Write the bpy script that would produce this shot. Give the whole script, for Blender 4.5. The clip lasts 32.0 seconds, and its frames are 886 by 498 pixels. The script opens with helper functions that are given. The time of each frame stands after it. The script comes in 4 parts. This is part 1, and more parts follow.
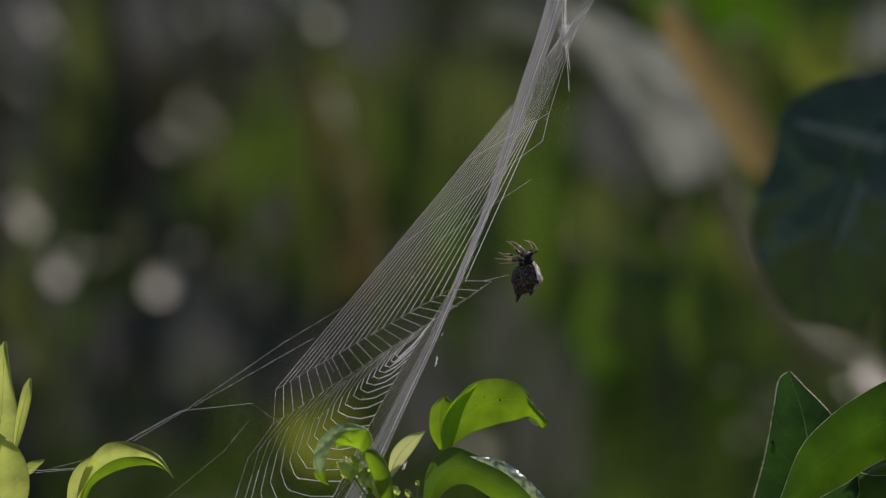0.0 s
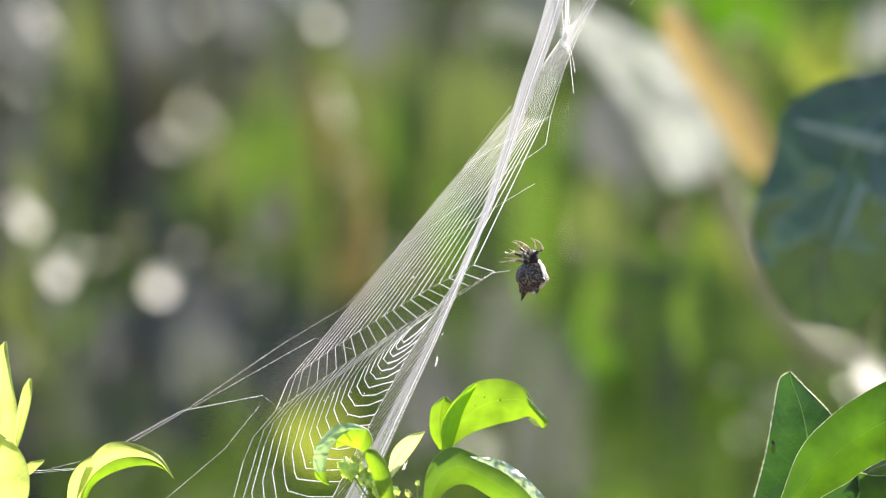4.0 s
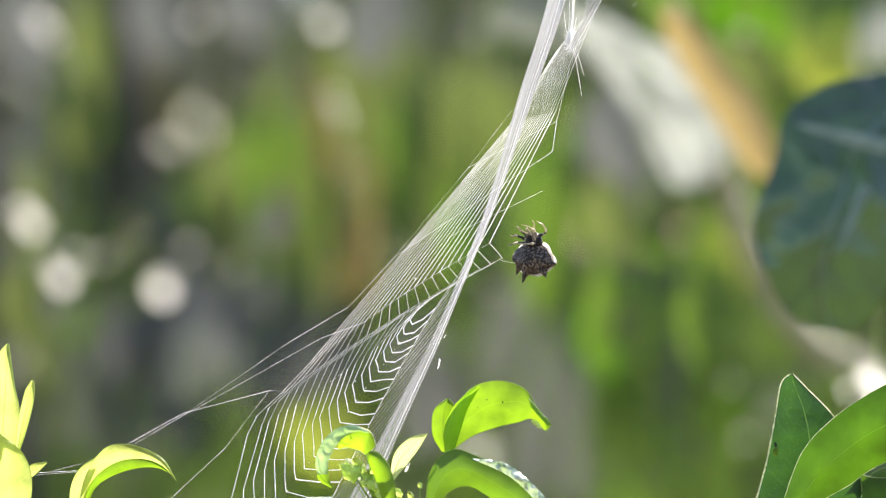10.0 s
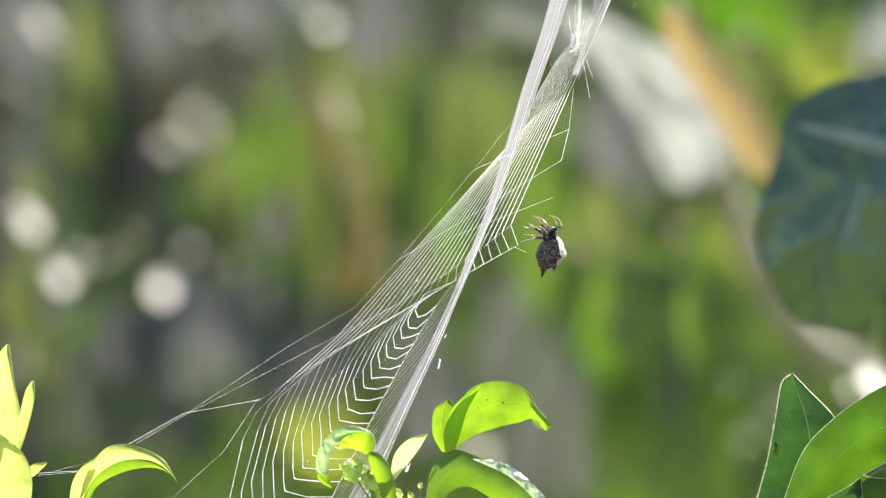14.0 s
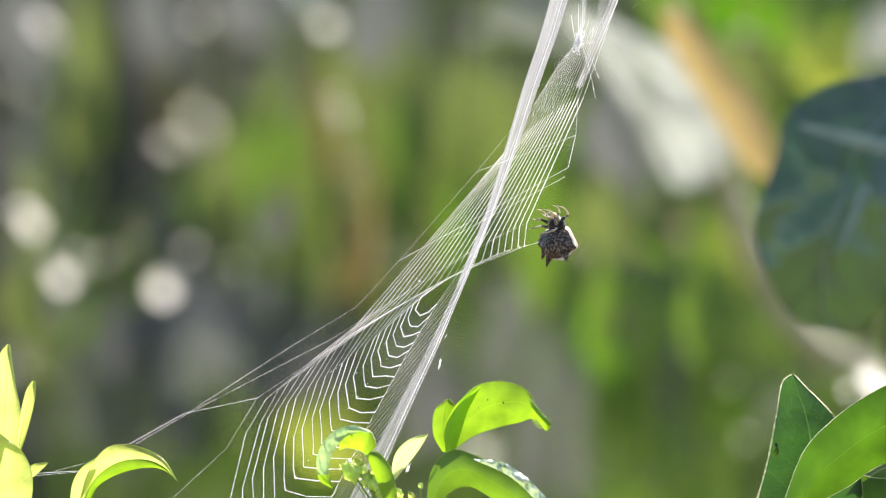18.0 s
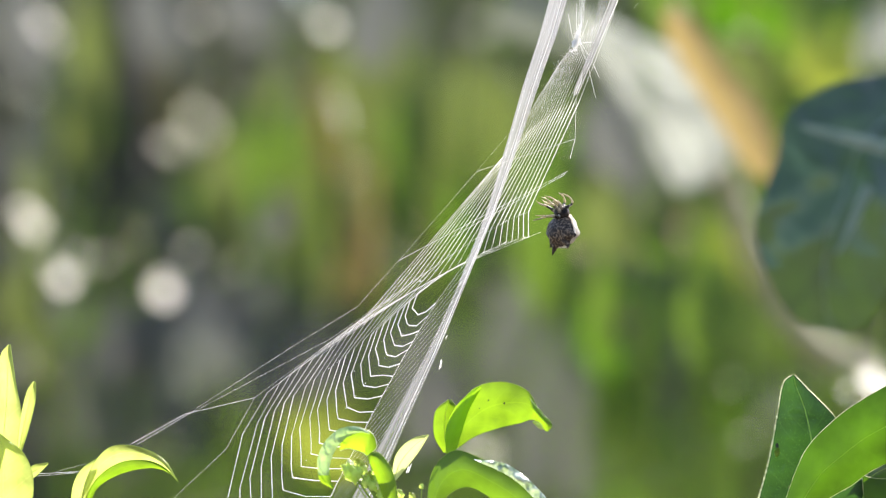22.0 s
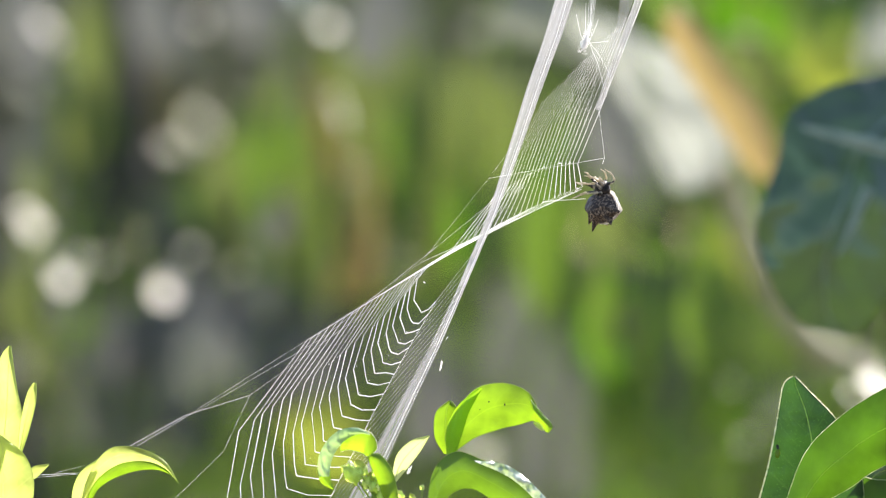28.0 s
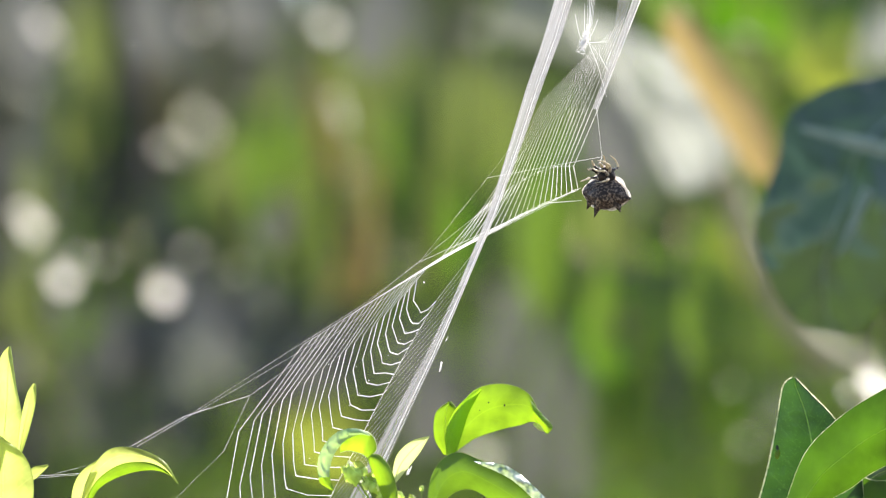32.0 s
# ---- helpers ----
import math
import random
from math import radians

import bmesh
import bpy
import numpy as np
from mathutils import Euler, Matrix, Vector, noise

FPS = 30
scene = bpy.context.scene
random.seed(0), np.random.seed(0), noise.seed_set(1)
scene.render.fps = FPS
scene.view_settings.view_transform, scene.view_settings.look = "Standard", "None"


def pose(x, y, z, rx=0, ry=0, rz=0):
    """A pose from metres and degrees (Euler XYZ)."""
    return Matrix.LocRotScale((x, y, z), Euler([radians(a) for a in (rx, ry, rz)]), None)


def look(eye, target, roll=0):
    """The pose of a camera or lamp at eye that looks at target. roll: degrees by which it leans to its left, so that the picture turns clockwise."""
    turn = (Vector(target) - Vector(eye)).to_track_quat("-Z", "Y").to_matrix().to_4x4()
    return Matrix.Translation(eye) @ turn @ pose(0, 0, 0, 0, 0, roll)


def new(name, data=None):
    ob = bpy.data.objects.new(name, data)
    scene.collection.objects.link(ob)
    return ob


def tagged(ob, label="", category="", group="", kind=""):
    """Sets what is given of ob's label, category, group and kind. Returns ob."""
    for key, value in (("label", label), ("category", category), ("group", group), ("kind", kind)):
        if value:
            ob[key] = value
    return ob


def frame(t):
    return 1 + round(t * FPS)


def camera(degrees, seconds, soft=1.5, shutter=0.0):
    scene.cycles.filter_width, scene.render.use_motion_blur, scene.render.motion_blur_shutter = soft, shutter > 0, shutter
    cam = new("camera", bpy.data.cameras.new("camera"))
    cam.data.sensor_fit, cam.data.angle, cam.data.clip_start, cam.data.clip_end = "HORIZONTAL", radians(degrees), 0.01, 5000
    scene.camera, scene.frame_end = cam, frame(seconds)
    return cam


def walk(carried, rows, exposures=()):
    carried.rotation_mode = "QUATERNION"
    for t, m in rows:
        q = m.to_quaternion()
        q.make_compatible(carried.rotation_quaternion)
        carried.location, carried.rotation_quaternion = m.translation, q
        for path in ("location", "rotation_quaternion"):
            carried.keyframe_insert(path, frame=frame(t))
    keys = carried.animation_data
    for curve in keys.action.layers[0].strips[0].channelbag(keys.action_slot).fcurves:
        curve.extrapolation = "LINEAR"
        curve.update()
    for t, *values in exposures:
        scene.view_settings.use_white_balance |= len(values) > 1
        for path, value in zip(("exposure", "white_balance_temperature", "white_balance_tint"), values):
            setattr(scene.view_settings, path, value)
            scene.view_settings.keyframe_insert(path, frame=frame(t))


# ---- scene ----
VIEW = 15.0                      # degrees across the picture
REACH = 0.60                     # metres from the lens to the web
HEIGHT = 1.20                    # of the lens over the ground
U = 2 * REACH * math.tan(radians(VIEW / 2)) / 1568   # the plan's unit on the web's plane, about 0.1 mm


def at(x, y, away=0.0):
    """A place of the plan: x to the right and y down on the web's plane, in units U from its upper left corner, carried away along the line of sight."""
    k = (REACH + away) / REACH * U
    return Vector(((x - 784) * k, away, HEIGHT + (441 - y) * k))


# The slow sag of the tripod head: seconds, units across, units down.
SAG = [(0, -5, -4.5), (3, -5, -4.5), (6, -3.2, -3.2), (8, -1.8, -1.8), (10.5, -0.2, -0.4), (13, 0, 0), (17, 0.8, 0), (20, 1.5, 0.2), (23, 2.7, 1.5), (25, 3, 2), (28, 3.2, 3.2), (30, 3, 4), (32, 2.7, 4.6)]


def sag(t):
    for (t0, x0, y0), (t1, x1, y1) in zip(SAG, SAG[1:]):
        if t0 <= t <= t1:
            f = (t - t0) / (t1 - t0)
            return x0 + (x1 - x0) * f, y0 + (y1 - y0) * f
    return SAG[-1][1:]


cam = camera(VIEW, 32.0, soft=1.2)
cam.data.dof.use_dof = True
cam.data.dof.focus_distance = REACH
cam.data.dof.aperture_fstop = 11.0
EYE = (0, -REACH, HEIGHT)
BASE = 1.68
FADE = [(0, -2.22), (0.3, -1.6), (0.6, -1.02), (0.9, -0.58), (1.2, -0.32), (1.5, -0.16), (1.8, -0.06), (2.1, 0), (32, 0)]
walk(cam, [(t, look(EYE, (-x * U, 0, HEIGHT + y * U))) for t, x, y in SAG], [(t, BASE + e, 6500, 14.5 - 2 * e) for t, e in FADE])

# ---- light: low sun behind the web, a little to the side ----
SUN_EL, SUN_AZ = 42.0, 40.0      # degrees up; degrees from straight ahead towards the side of the spider
world = bpy.data.worlds.new("world")
scene.world = world
world.use_nodes = True
sky = world.node_tree.nodes.new("ShaderNodeTexSky")
sky.sky_type, sky.sun_disc = "NISHITA", False
sky.sun_elevation, sky.sun_rotation = radians(SUN_EL), radians(SUN_AZ)
back = world.node_tree.nodes["Background"]
back.inputs["Strength"].default_value = 0.11
world.node_tree.links.new(sky.outputs["Color"], back.inputs["Color"])
sun = new("sun", bpy.data.lights.new("sun", "SUN"))
sun.data.energy, sun.data.angle, sun.data.color = 5.0, radians(0.9), (1.0, 0.925, 0.84)
to_sun = Vector((math.sin(radians(SUN_AZ)) * math.cos(radians(SUN_EL)), math.cos(radians(SUN_AZ)) * math.cos(radians(SUN_EL)), math.sin(radians(SUN_EL))))
sun.matrix_world = look(to_sun * 20, (0, 0, 0))


# ---- materials ----
def material(name):
    m = bpy.data.materials.new(name)
    m.use_nodes = True
    t = m.node_tree
    return m, t, t.nodes["Principled BSDF"], t.nodes["Material Output"]


def speckle(t, scale, low, high, detail=4.0, ramp=(0.35, 0.65), coords="Object"):
    """A colour that wanders between two with noise of a real size."""
    co, n, r = t.nodes.new("ShaderNodeTexCoord"), t.nodes.new("ShaderNodeTexNoise"), t.nodes.new("ShaderNodeValToRGB")
    n.inputs["Scale"].default_value, n.inputs["Detail"].default_value = scale, detail
    r.color_ramp.elements[0].position, r.color_ramp.elements[1].position = ramp
    r.color_ramp.elements[0].color, r.color_ramp.elements[1].color = (*low, 1), (*high, 1)
    t.links.new(co.outputs[coords], n.inputs["Vector"])
    t.links.new(n.outputs["Fac"], r.inputs["Fac"])
    return r.outputs["Color"], n.outputs["Fac"]


def bump(t, height, bsdf, strength, distance):
    b = t.nodes.new("ShaderNodeBump")
    b.inputs["Strength"].default_value, b.inputs["Distance"].default_value = strength, distance
    t.links.new(height, b.inputs["Height"])
    t.links.new(b.outputs["Normal"], bsdf.inputs["Normal"])


def leaf_material(name, low, high, glow, through_part=0.5, rough=0.4, scale=400.0, spread=0.0, gloss=0.5, glands=0, veins=0.0, streaks=0.0, mottle=0.72, blotch=0.3):
    """Leaf flesh: a glossy skin over flesh that lets light through."""
    m, t, p, out = material(name)
    colour, height = speckle(t, scale, low, high)
    t.links.new(colour, p.inputs["Base Color"])
    p.inputs["Roughness"].default_value = rough
    p.inputs["Specular IOR Level"].default_value = gloss
    bump(t, height, p, 0.25, 0.6 / scale)
    tr, mix = t.nodes.new("ShaderNodeBsdfTranslucent"), t.nodes.new("ShaderNodeMixShader")
    g, _ = speckle(t, scale * blotch, tuple(c * mottle for c in glow), glow)
    if spread:
        hue, rnd, mr = t.nodes.new("ShaderNodeHueSaturation"), t.nodes.new("ShaderNodeNewGeometry"), t.nodes.new("ShaderNodeMapRange")
        mr.inputs["To Min"].default_value, mr.inputs["To Max"].default_value = 1 - spread, 1 + spread
        t.links.new(rnd.outputs["Random Per Island"], mr.inputs["Value"])
        t.links.new(mr.outputs["Result"], hue.inputs["Value"])
        t.links.new(g, hue.inputs["Color"])
        g = hue.outputs["Color"]
    if veins or streaks:                              # side veins and midrib, by the blade's own lengthwise and crosswise measure
        def sum_node(op, a, b=0.0):
            n = t.nodes.new("ShaderNodeMath")
            n.operation = op
            for k, x in enumerate((a, b)):
                if isinstance(x, (int, float)):
                    n.inputs[k].default_value = x
                else:
                    t.links.new(x, n.inputs[k])
            return n.outputs[0]
        uv, sep = t.nodes.new("ShaderNodeUVMap"), t.nodes.new("ShaderNodeSeparateXYZ")
        t.links.new(uv.outputs["UV"], sep.inputs[0])
        w = sum_node("ABSOLUTE", sum_node("SUBTRACT", sep.outputs["Y"], 0.5))
        if veins:
            f = sum_node("FRACT", sum_node("SUBTRACT", sum_node("MULTIPLY", sep.outputs["X"], 8.0), sum_node("MULTIPLY", w, 3.4)))
            side = sum_node("MULTIPLY", sum_node("GREATER_THAN", sum_node("ABSOLUTE", sum_node("SUBTRACT", f, 0.5)), 0.465), 0.35 * veins)
            rib = sum_node("MULTIPLY", sum_node("LESS_THAN", w, 0.014), veins)
            line_mask = sum_node("MAXIMUM", side, rib)
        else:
            # pale lengthwise streaks that paint a sheen into the glow
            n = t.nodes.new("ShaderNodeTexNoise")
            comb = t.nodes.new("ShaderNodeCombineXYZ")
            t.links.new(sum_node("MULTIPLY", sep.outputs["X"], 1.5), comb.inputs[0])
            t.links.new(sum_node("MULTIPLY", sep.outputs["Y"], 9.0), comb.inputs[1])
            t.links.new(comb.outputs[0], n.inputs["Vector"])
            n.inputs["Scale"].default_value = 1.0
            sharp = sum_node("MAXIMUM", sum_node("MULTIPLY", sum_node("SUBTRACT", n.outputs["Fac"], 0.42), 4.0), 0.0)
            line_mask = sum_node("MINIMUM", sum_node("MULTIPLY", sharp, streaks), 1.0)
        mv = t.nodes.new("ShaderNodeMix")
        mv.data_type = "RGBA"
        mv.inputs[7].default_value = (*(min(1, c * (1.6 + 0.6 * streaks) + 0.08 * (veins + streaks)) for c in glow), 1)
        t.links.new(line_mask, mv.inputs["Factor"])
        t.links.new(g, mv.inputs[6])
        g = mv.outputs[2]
    if glands:                                        # oil glands, clear dots in the flesh
        co, vo, mr, mx = (t.nodes.new(k) for k in ("ShaderNodeTexCoord", "ShaderNodeTexVoronoi", "ShaderNodeMapRange", "ShaderNodeMix"))
        vo.inputs["Scale"].default_value = glands
        mr.inputs["From Min"].default_value, mr.inputs["From Max"].default_value = 0.10, 0.22
        mr.inputs["To Min"].default_value, mr.inputs["To Max"].default_value = 1.0, 0.0
        mx.data_type = "RGBA"
        t.links.new(co.outputs["Object"], vo.inputs["Vector"])
        t.links.new(vo.outputs["Distance"], mr.inputs["Value"])
        t.links.new(mr.outputs["Result"], mx.inputs["Factor"])
        t.links.new(g, mx.inputs[6])
        mx.inputs[7].default_value = (*(min(1, c * 2.2 + 0.03) for c in glow), 1)
        g = mx.outputs[2]
    t.links.new(g, tr.inputs["Color"])
    mix.inputs["Fac"].default_value = through_part
    t.links.new(p.outputs["BSDF"], mix.inputs[1])
    t.links.new(tr.outputs["BSDF"], mix.inputs[2])
    t.links.new(mix.outputs["Shader"], out.inputs["Surface"])
    return m


def plain_material(name, low, high, rough=0.6, scale=300.0, bumps=0.3, gloss=0.4, ramp=(0.35, 0.65)):
    m, t, p, out = material(name)
    colour, height = speckle(t, scale, low, high, ramp=ramp)
    t.links.new(colour, p.inputs["Base Color"])
    p.inputs["Roughness"].default_value = rough
    p.inputs["Specular IOR Level"].default_value = gloss
    bump(t, height, p, bumps, 0.6 / scale)
    return m


# The strong mottle of YOUNG, YELLOW and MATURE paints lit and shaded parts.
YOUNG = leaf_material("young_leaf", (0.08, 0.15, 0.015), (0.12, 0.2, 0.02), (0.25, 0.45, 0.010), 0.62, 0.35, 250.0, veins=0.14, mottle=0.5, blotch=0.5)
YELLOW = leaf_material("yellow_leaf", (0.16, 0.22, 0.03), (0.24, 0.3, 0.05), (0.66, 0.78, 0.17), 0.70, 0.3, 300.0, veins=0.3, mottle=0.5, blotch=0.5)
MATURE = leaf_material("mature_leaf", (0.03, 0.075, 0.015), (0.05, 0.10, 0.02), (0.10, 0.25, 0.003), 0.52, 0.42, veins=0.12, gloss=0.3, mottle=0.22, blotch=0.16)
# Brighter copy of YOUNG, its glow raised to offset the shade of doubled layers.
LIT_ROLL = leaf_material("lit_young_leaf", (0.10, 0.18, 0.02), (0.14, 0.22, 0.02), (0.38, 0.66, 0.02), 0.8, 0.35, 250.0, mottle=0.6)
CREAM = leaf_material("cream_leaf", (0.35, 0.38, 0.16), (0.45, 0.48, 0.22), (0.80, 0.88, 0.32), 0.65, 0.3, 250.0)
SUNNY = leaf_material("sunny_leaf", (0.10, 0.13, 0.03), (0.14, 0.17, 0.04), (0.22, 0.27, 0.03), 0.6, 0.45, 60.0)
SHEEN = leaf_material("silvery_leaf", (0.16, 0.18, 0.152), (0.27, 0.292, 0.25), (0.19, 0.205, 0.168), 0.6, 0.4, 60.0, streaks=1.0)
# Darker copy of MATURE: the shade on the pointed leaf is in its colour.
SHADE_GREEN = leaf_material("shade_green_leaf", (0.02, 0.05, 0.03), (0.03, 0.065, 0.035), (0.036, 0.115, 0.006), 0.45, 0.36, glands=2600, veins=0.5, gloss=0.5, mottle=0.4, blotch=0.25)
HALF = leaf_material("half_grown_leaf", (0.06, 0.12, 0.015), (0.09, 0.16, 0.02), (0.15, 0.30, 0.008), 0.5, 0.33, 250.0, veins=0.2, mottle=0.4, blotch=0.35)
# Glow raised so that more light reaches the inside of the hook.
GLAUCOUS = leaf_material("bluish_leaf_skin", (0.24, 0.35, 0.23), (0.34, 0.44, 0.33), (0.34, 0.52, 0.14), 0.55, 0.25, 420.0, gloss=0.8)
WOODLAND = leaf_material("woodland_leaf", (0.024, 0.05, 0.012), (0.04, 0.075, 0.017), (0.038, 0.08, 0.007), 0.5, 0.45, 40.0)
BROWN = leaf_material("brown_blade", (0.09, 0.08, 0.03), (0.14, 0.122, 0.045), (0.15, 0.128, 0.026), 0.5, 0.6, 60.0)
OLIVE = leaf_material("olive_leaf", (0.075, 0.095, 0.035), (0.11, 0.13, 0.05), (0.13, 0.17, 0.035), 0.55, 0.5, 60.0)
GREY = leaf_material("grey_dead_leaf", (0.094, 0.099, 0.092), (0.138, 0.143, 0.132), (0.125, 0.131, 0.115), 0.5, 0.7, 40.0)
DARK = leaf_material("dark_leaf", (0.045, 0.058, 0.05), (0.062, 0.078, 0.065), (0.04, 0.052, 0.036), 0.30, 0.45, 60.0)
BLUE = leaf_material("waxy_leaf", (0.020, 0.046, 0.026), (0.032, 0.064, 0.035), (0.028, 0.068, 0.007), 0.28, 0.3, 120.0, gloss=1.0)
VIVID = leaf_material("vivid_leaf", (0.03, 0.085, 0.006), (0.05, 0.115, 0.01), (0.085, 0.235, 0.004), 0.65, 0.6, 60.0, gloss=0.2)
BUD = leaf_material("bud_flesh", (0.50, 0.64, 0.16), (0.78, 0.86, 0.42), (0.74, 0.94, 0.16), 0.68, 0.25, 700.0)
# Far paler than the blades: the rim's glow is put into the colour.
LIT_MARGIN = leaf_material("lit_leaf_margin", (0.5, 0.55, 0.3), (0.7, 0.75, 0.45), (0.9, 0.92, 0.6), 0.55, 0.3)
# Pale, for the waxy leaf's midrib and the sheen painted as a strip.
VEIN_SHEEN = plain_material("waxy_vein_sheen", (0.15, 0.22, 0.18), (0.22, 0.29, 0.24), 0.4, 200.0, 0.2)
RIB = leaf_material("leaf_rib", (0.22, 0.32, 0.08), (0.3, 0.42, 0.12), (0.5, 0.65, 0.15), 0.4, 0.4)
THICKET_GREEN = leaf_material("thicket_green", (0.04, 0.07, 0.02), (0.07, 0.11, 0.03), (0.088, 0.140, 0.024), 0.45, 0.5, 30.0, 0.6)
THICKET_DRY = leaf_material("thicket_dry", (0.062, 0.07, 0.045), (0.11, 0.118, 0.08), (0.10, 0.112, 0.065), 0.4, 0.6, 30.0, 0.35)
STRAW = leaf_material("straw", (0.18, 0.14, 0.065), (0.26, 0.208, 0.10), (0.335, 0.25, 0.085), 0.45, 0.6, 60.0)
PALE = leaf_material("pale_leaf", (0.10, 0.115, 0.085), (0.15, 0.165, 0.13), (0.085, 0.098, 0.072), 0.5, 0.5, 60.0, streaks=0.5)
LIME = leaf_material("lime_leaf", (0.05, 0.095, 0.017), (0.077, 0.12, 0.024), (0.106, 0.187, 0.014), 0.55, 0.45, 60.0)
# Near white, for the added scraps that make the blurred glints.
GLINT_PALE = leaf_material("glint_leaf", (0.7, 0.68, 0.6), (0.85, 0.82, 0.74), (0.95, 0.92, 0.84), 0.75, 0.5, 80.0)
BARK = plain_material("bark", (0.016, 0.016, 0.012), (0.045, 0.042, 0.032), 0.85, 40.0, 0.7)
TWIG = plain_material("twig", (0.21, 0.20, 0.105), (0.32, 0.30, 0.165), 0.7, 90.0, 0.5)
SOIL = plain_material("soil", (0.09, 0.07, 0.05), (0.20, 0.17, 0.13), 0.95, 25.0, 0.8)
SHOOT = leaf_material("green_shoot", (0.16, 0.26, 0.04), (0.24, 0.36, 0.06), (0.45, 0.65, 0.05), 0.35, 0.4)


def silk_material(name, white, part):
    m, t, p, out = material(name)
    p.inputs["Base Color"].default_value = (white, white, white * 0.98, 1)
    p.inputs["Roughness"].default_value = 0.25
    tr, mix = t.nodes.new("ShaderNodeBsdfTranslucent"), t.nodes.new("ShaderNodeMixShader")
    tr.inputs["Color"].default_value = (0.95, 0.95, 0.92, 1)
    mix.inputs["Fac"].default_value = part
    t.links.new(p.outputs["BSDF"], mix.inputs[1])
    t.links.new(tr.outputs["BSDF"], mix.inputs[2])
    t.links.new(mix.outputs["Shader"], out.inputs["Surface"])
    return m


SILK = silk_material("silk", 0.85, 0.6)


def band_material(name, white, low, high):
    """Silk so fine that single threads melt into a streaky half-clear band."""
    m = silk_material(name, white, 0.5)
    t = m.node_tree
    out = t.nodes["Material Output"]
    silk = out.inputs["Surface"].links[0].from_socket
    for n in t.nodes:
        if n.type == "BSDF_TRANSLUCENT":
            n.inputs["Color"].default_value = (white, white, white * 0.97, 1)
    uv, mp, n, mr = (t.nodes.new(k) for k in ("ShaderNodeUVMap", "ShaderNodeMapping", "ShaderNodeTexNoise", "ShaderNodeMapRange"))
    mp.inputs["Scale"].default_value = (2.5, 16.0, 1.0)
    n.inputs["Scale"].default_value, n.inputs["Detail"].default_value = 1.0, 3.0
    mr.inputs["From Min"].default_value, mr.inputs["From Max"].default_value = 0.35, 0.65
    mr.inputs["To Min"].default_value, mr.inputs["To Max"].default_value = low, high
    t.links.new(uv.outputs["UV"], mp.inputs["Vector"])
    t.links.new(mp.outputs["Vector"], n.inputs["Vector"])
    t.links.new(n.outputs["Fac"], mr.inputs["Value"])
    clear, mix = t.nodes.new("ShaderNodeBsdfTransparent"), t.nodes.new("ShaderNodeMixShader")
    t.links.new(mr.outputs["Result"], mix.inputs["Fac"])
    t.links.new(clear.outputs["BSDF"], mix.inputs[1])
    t.links.new(silk, mix.inputs[2])
    t.links.new(mix.outputs["Shader"], out.inputs["Surface"])
    return m


SILK_BAND = band_material("silk_band", 0.38, 0.62, 0.90)
SILK_FRAME = band_material("silk_frame", 0.42, 0.38, 0.72)
SILK_MIST = band_material("silk_mist", 0.40, 0.10, 0.42)
SILK_VEIL = band_material("silk_veil", 0.40, 0.3, 0.7)
# The near-white blotches paint the glints of the wet, wrinkled edge.
GLINT_EDGE = leaf_material("glint_leaf_edge", (0.14, 0.24, 0.11), (0.82, 0.86, 0.78), (0.34, 0.46, 0.20), 0.35, 0.12, 520.0, gloss=1.0)
SHELL = plain_material("spider_shell", (0.018, 0.012, 0.009), (0.30, 0.23, 0.165), 0.5, 2300.0, 1.0, 0.25, (0.47, 0.76))
PALE_SHELL = leaf_material("spider_back", (0.5, 0.47, 0.4), (0.75, 0.72, 0.66), (0.8, 0.74, 0.64), 0.45, 0.35, 900.0)
LEG = leaf_material("spider_leg", (0.05, 0.038, 0.024), (0.6, 0.54, 0.40), (0.75, 0.67, 0.46), 0.45, 0.3, 1300.0)
DARK_LEG = plain_material("spider_thigh", (0.012, 0.009, 0.007), (0.42, 0.36, 0.26), 0.35, 900.0, 0.3, 0.4, (0.5, 0.66))
HEAD = plain_material("spider_head", (0.004, 0.0035, 0.003), (0.05, 0.035, 0.025), 0.45, 1500.0, 0.4, 0.12)


# ---- tools for building ----
def part(name, bm, mat, parent=None, label="", smooth=True):
    """Links a bmesh as one mesh object, under a thing or a part if one is given."""
    me = bpy.data.meshes.new(name)
    bm.to_mesh(me)
    bm.free()
    me.materials.append(mat)
    if smooth:
        me.shade_smooth()
    ob = new(name, me)
    if parent:
        ob.parent = parent
    if label:
        ob["label"] = label
    return ob


def curve(points, n):
    """A smooth run of n + 1 places through the points."""
    p = [Vector(q) for q in points]
    p = [p[0] * 2 - p[1]] + p + [p[-1] * 2 - p[-2]]
    out = []
    for i in range(n + 1):
        s = i / n * (len(p) - 3)
        k = min(int(s), len(p) - 4)
        f = s - k
        a, b, c, d = p[k:k + 4]
        out.append(0.5 * ((2 * b) + (c - a) * f + (2 * a - 5 * b + 4 * c - d) * f * f + (3 * b - a - 3 * c + d) * f ** 3))
    return out


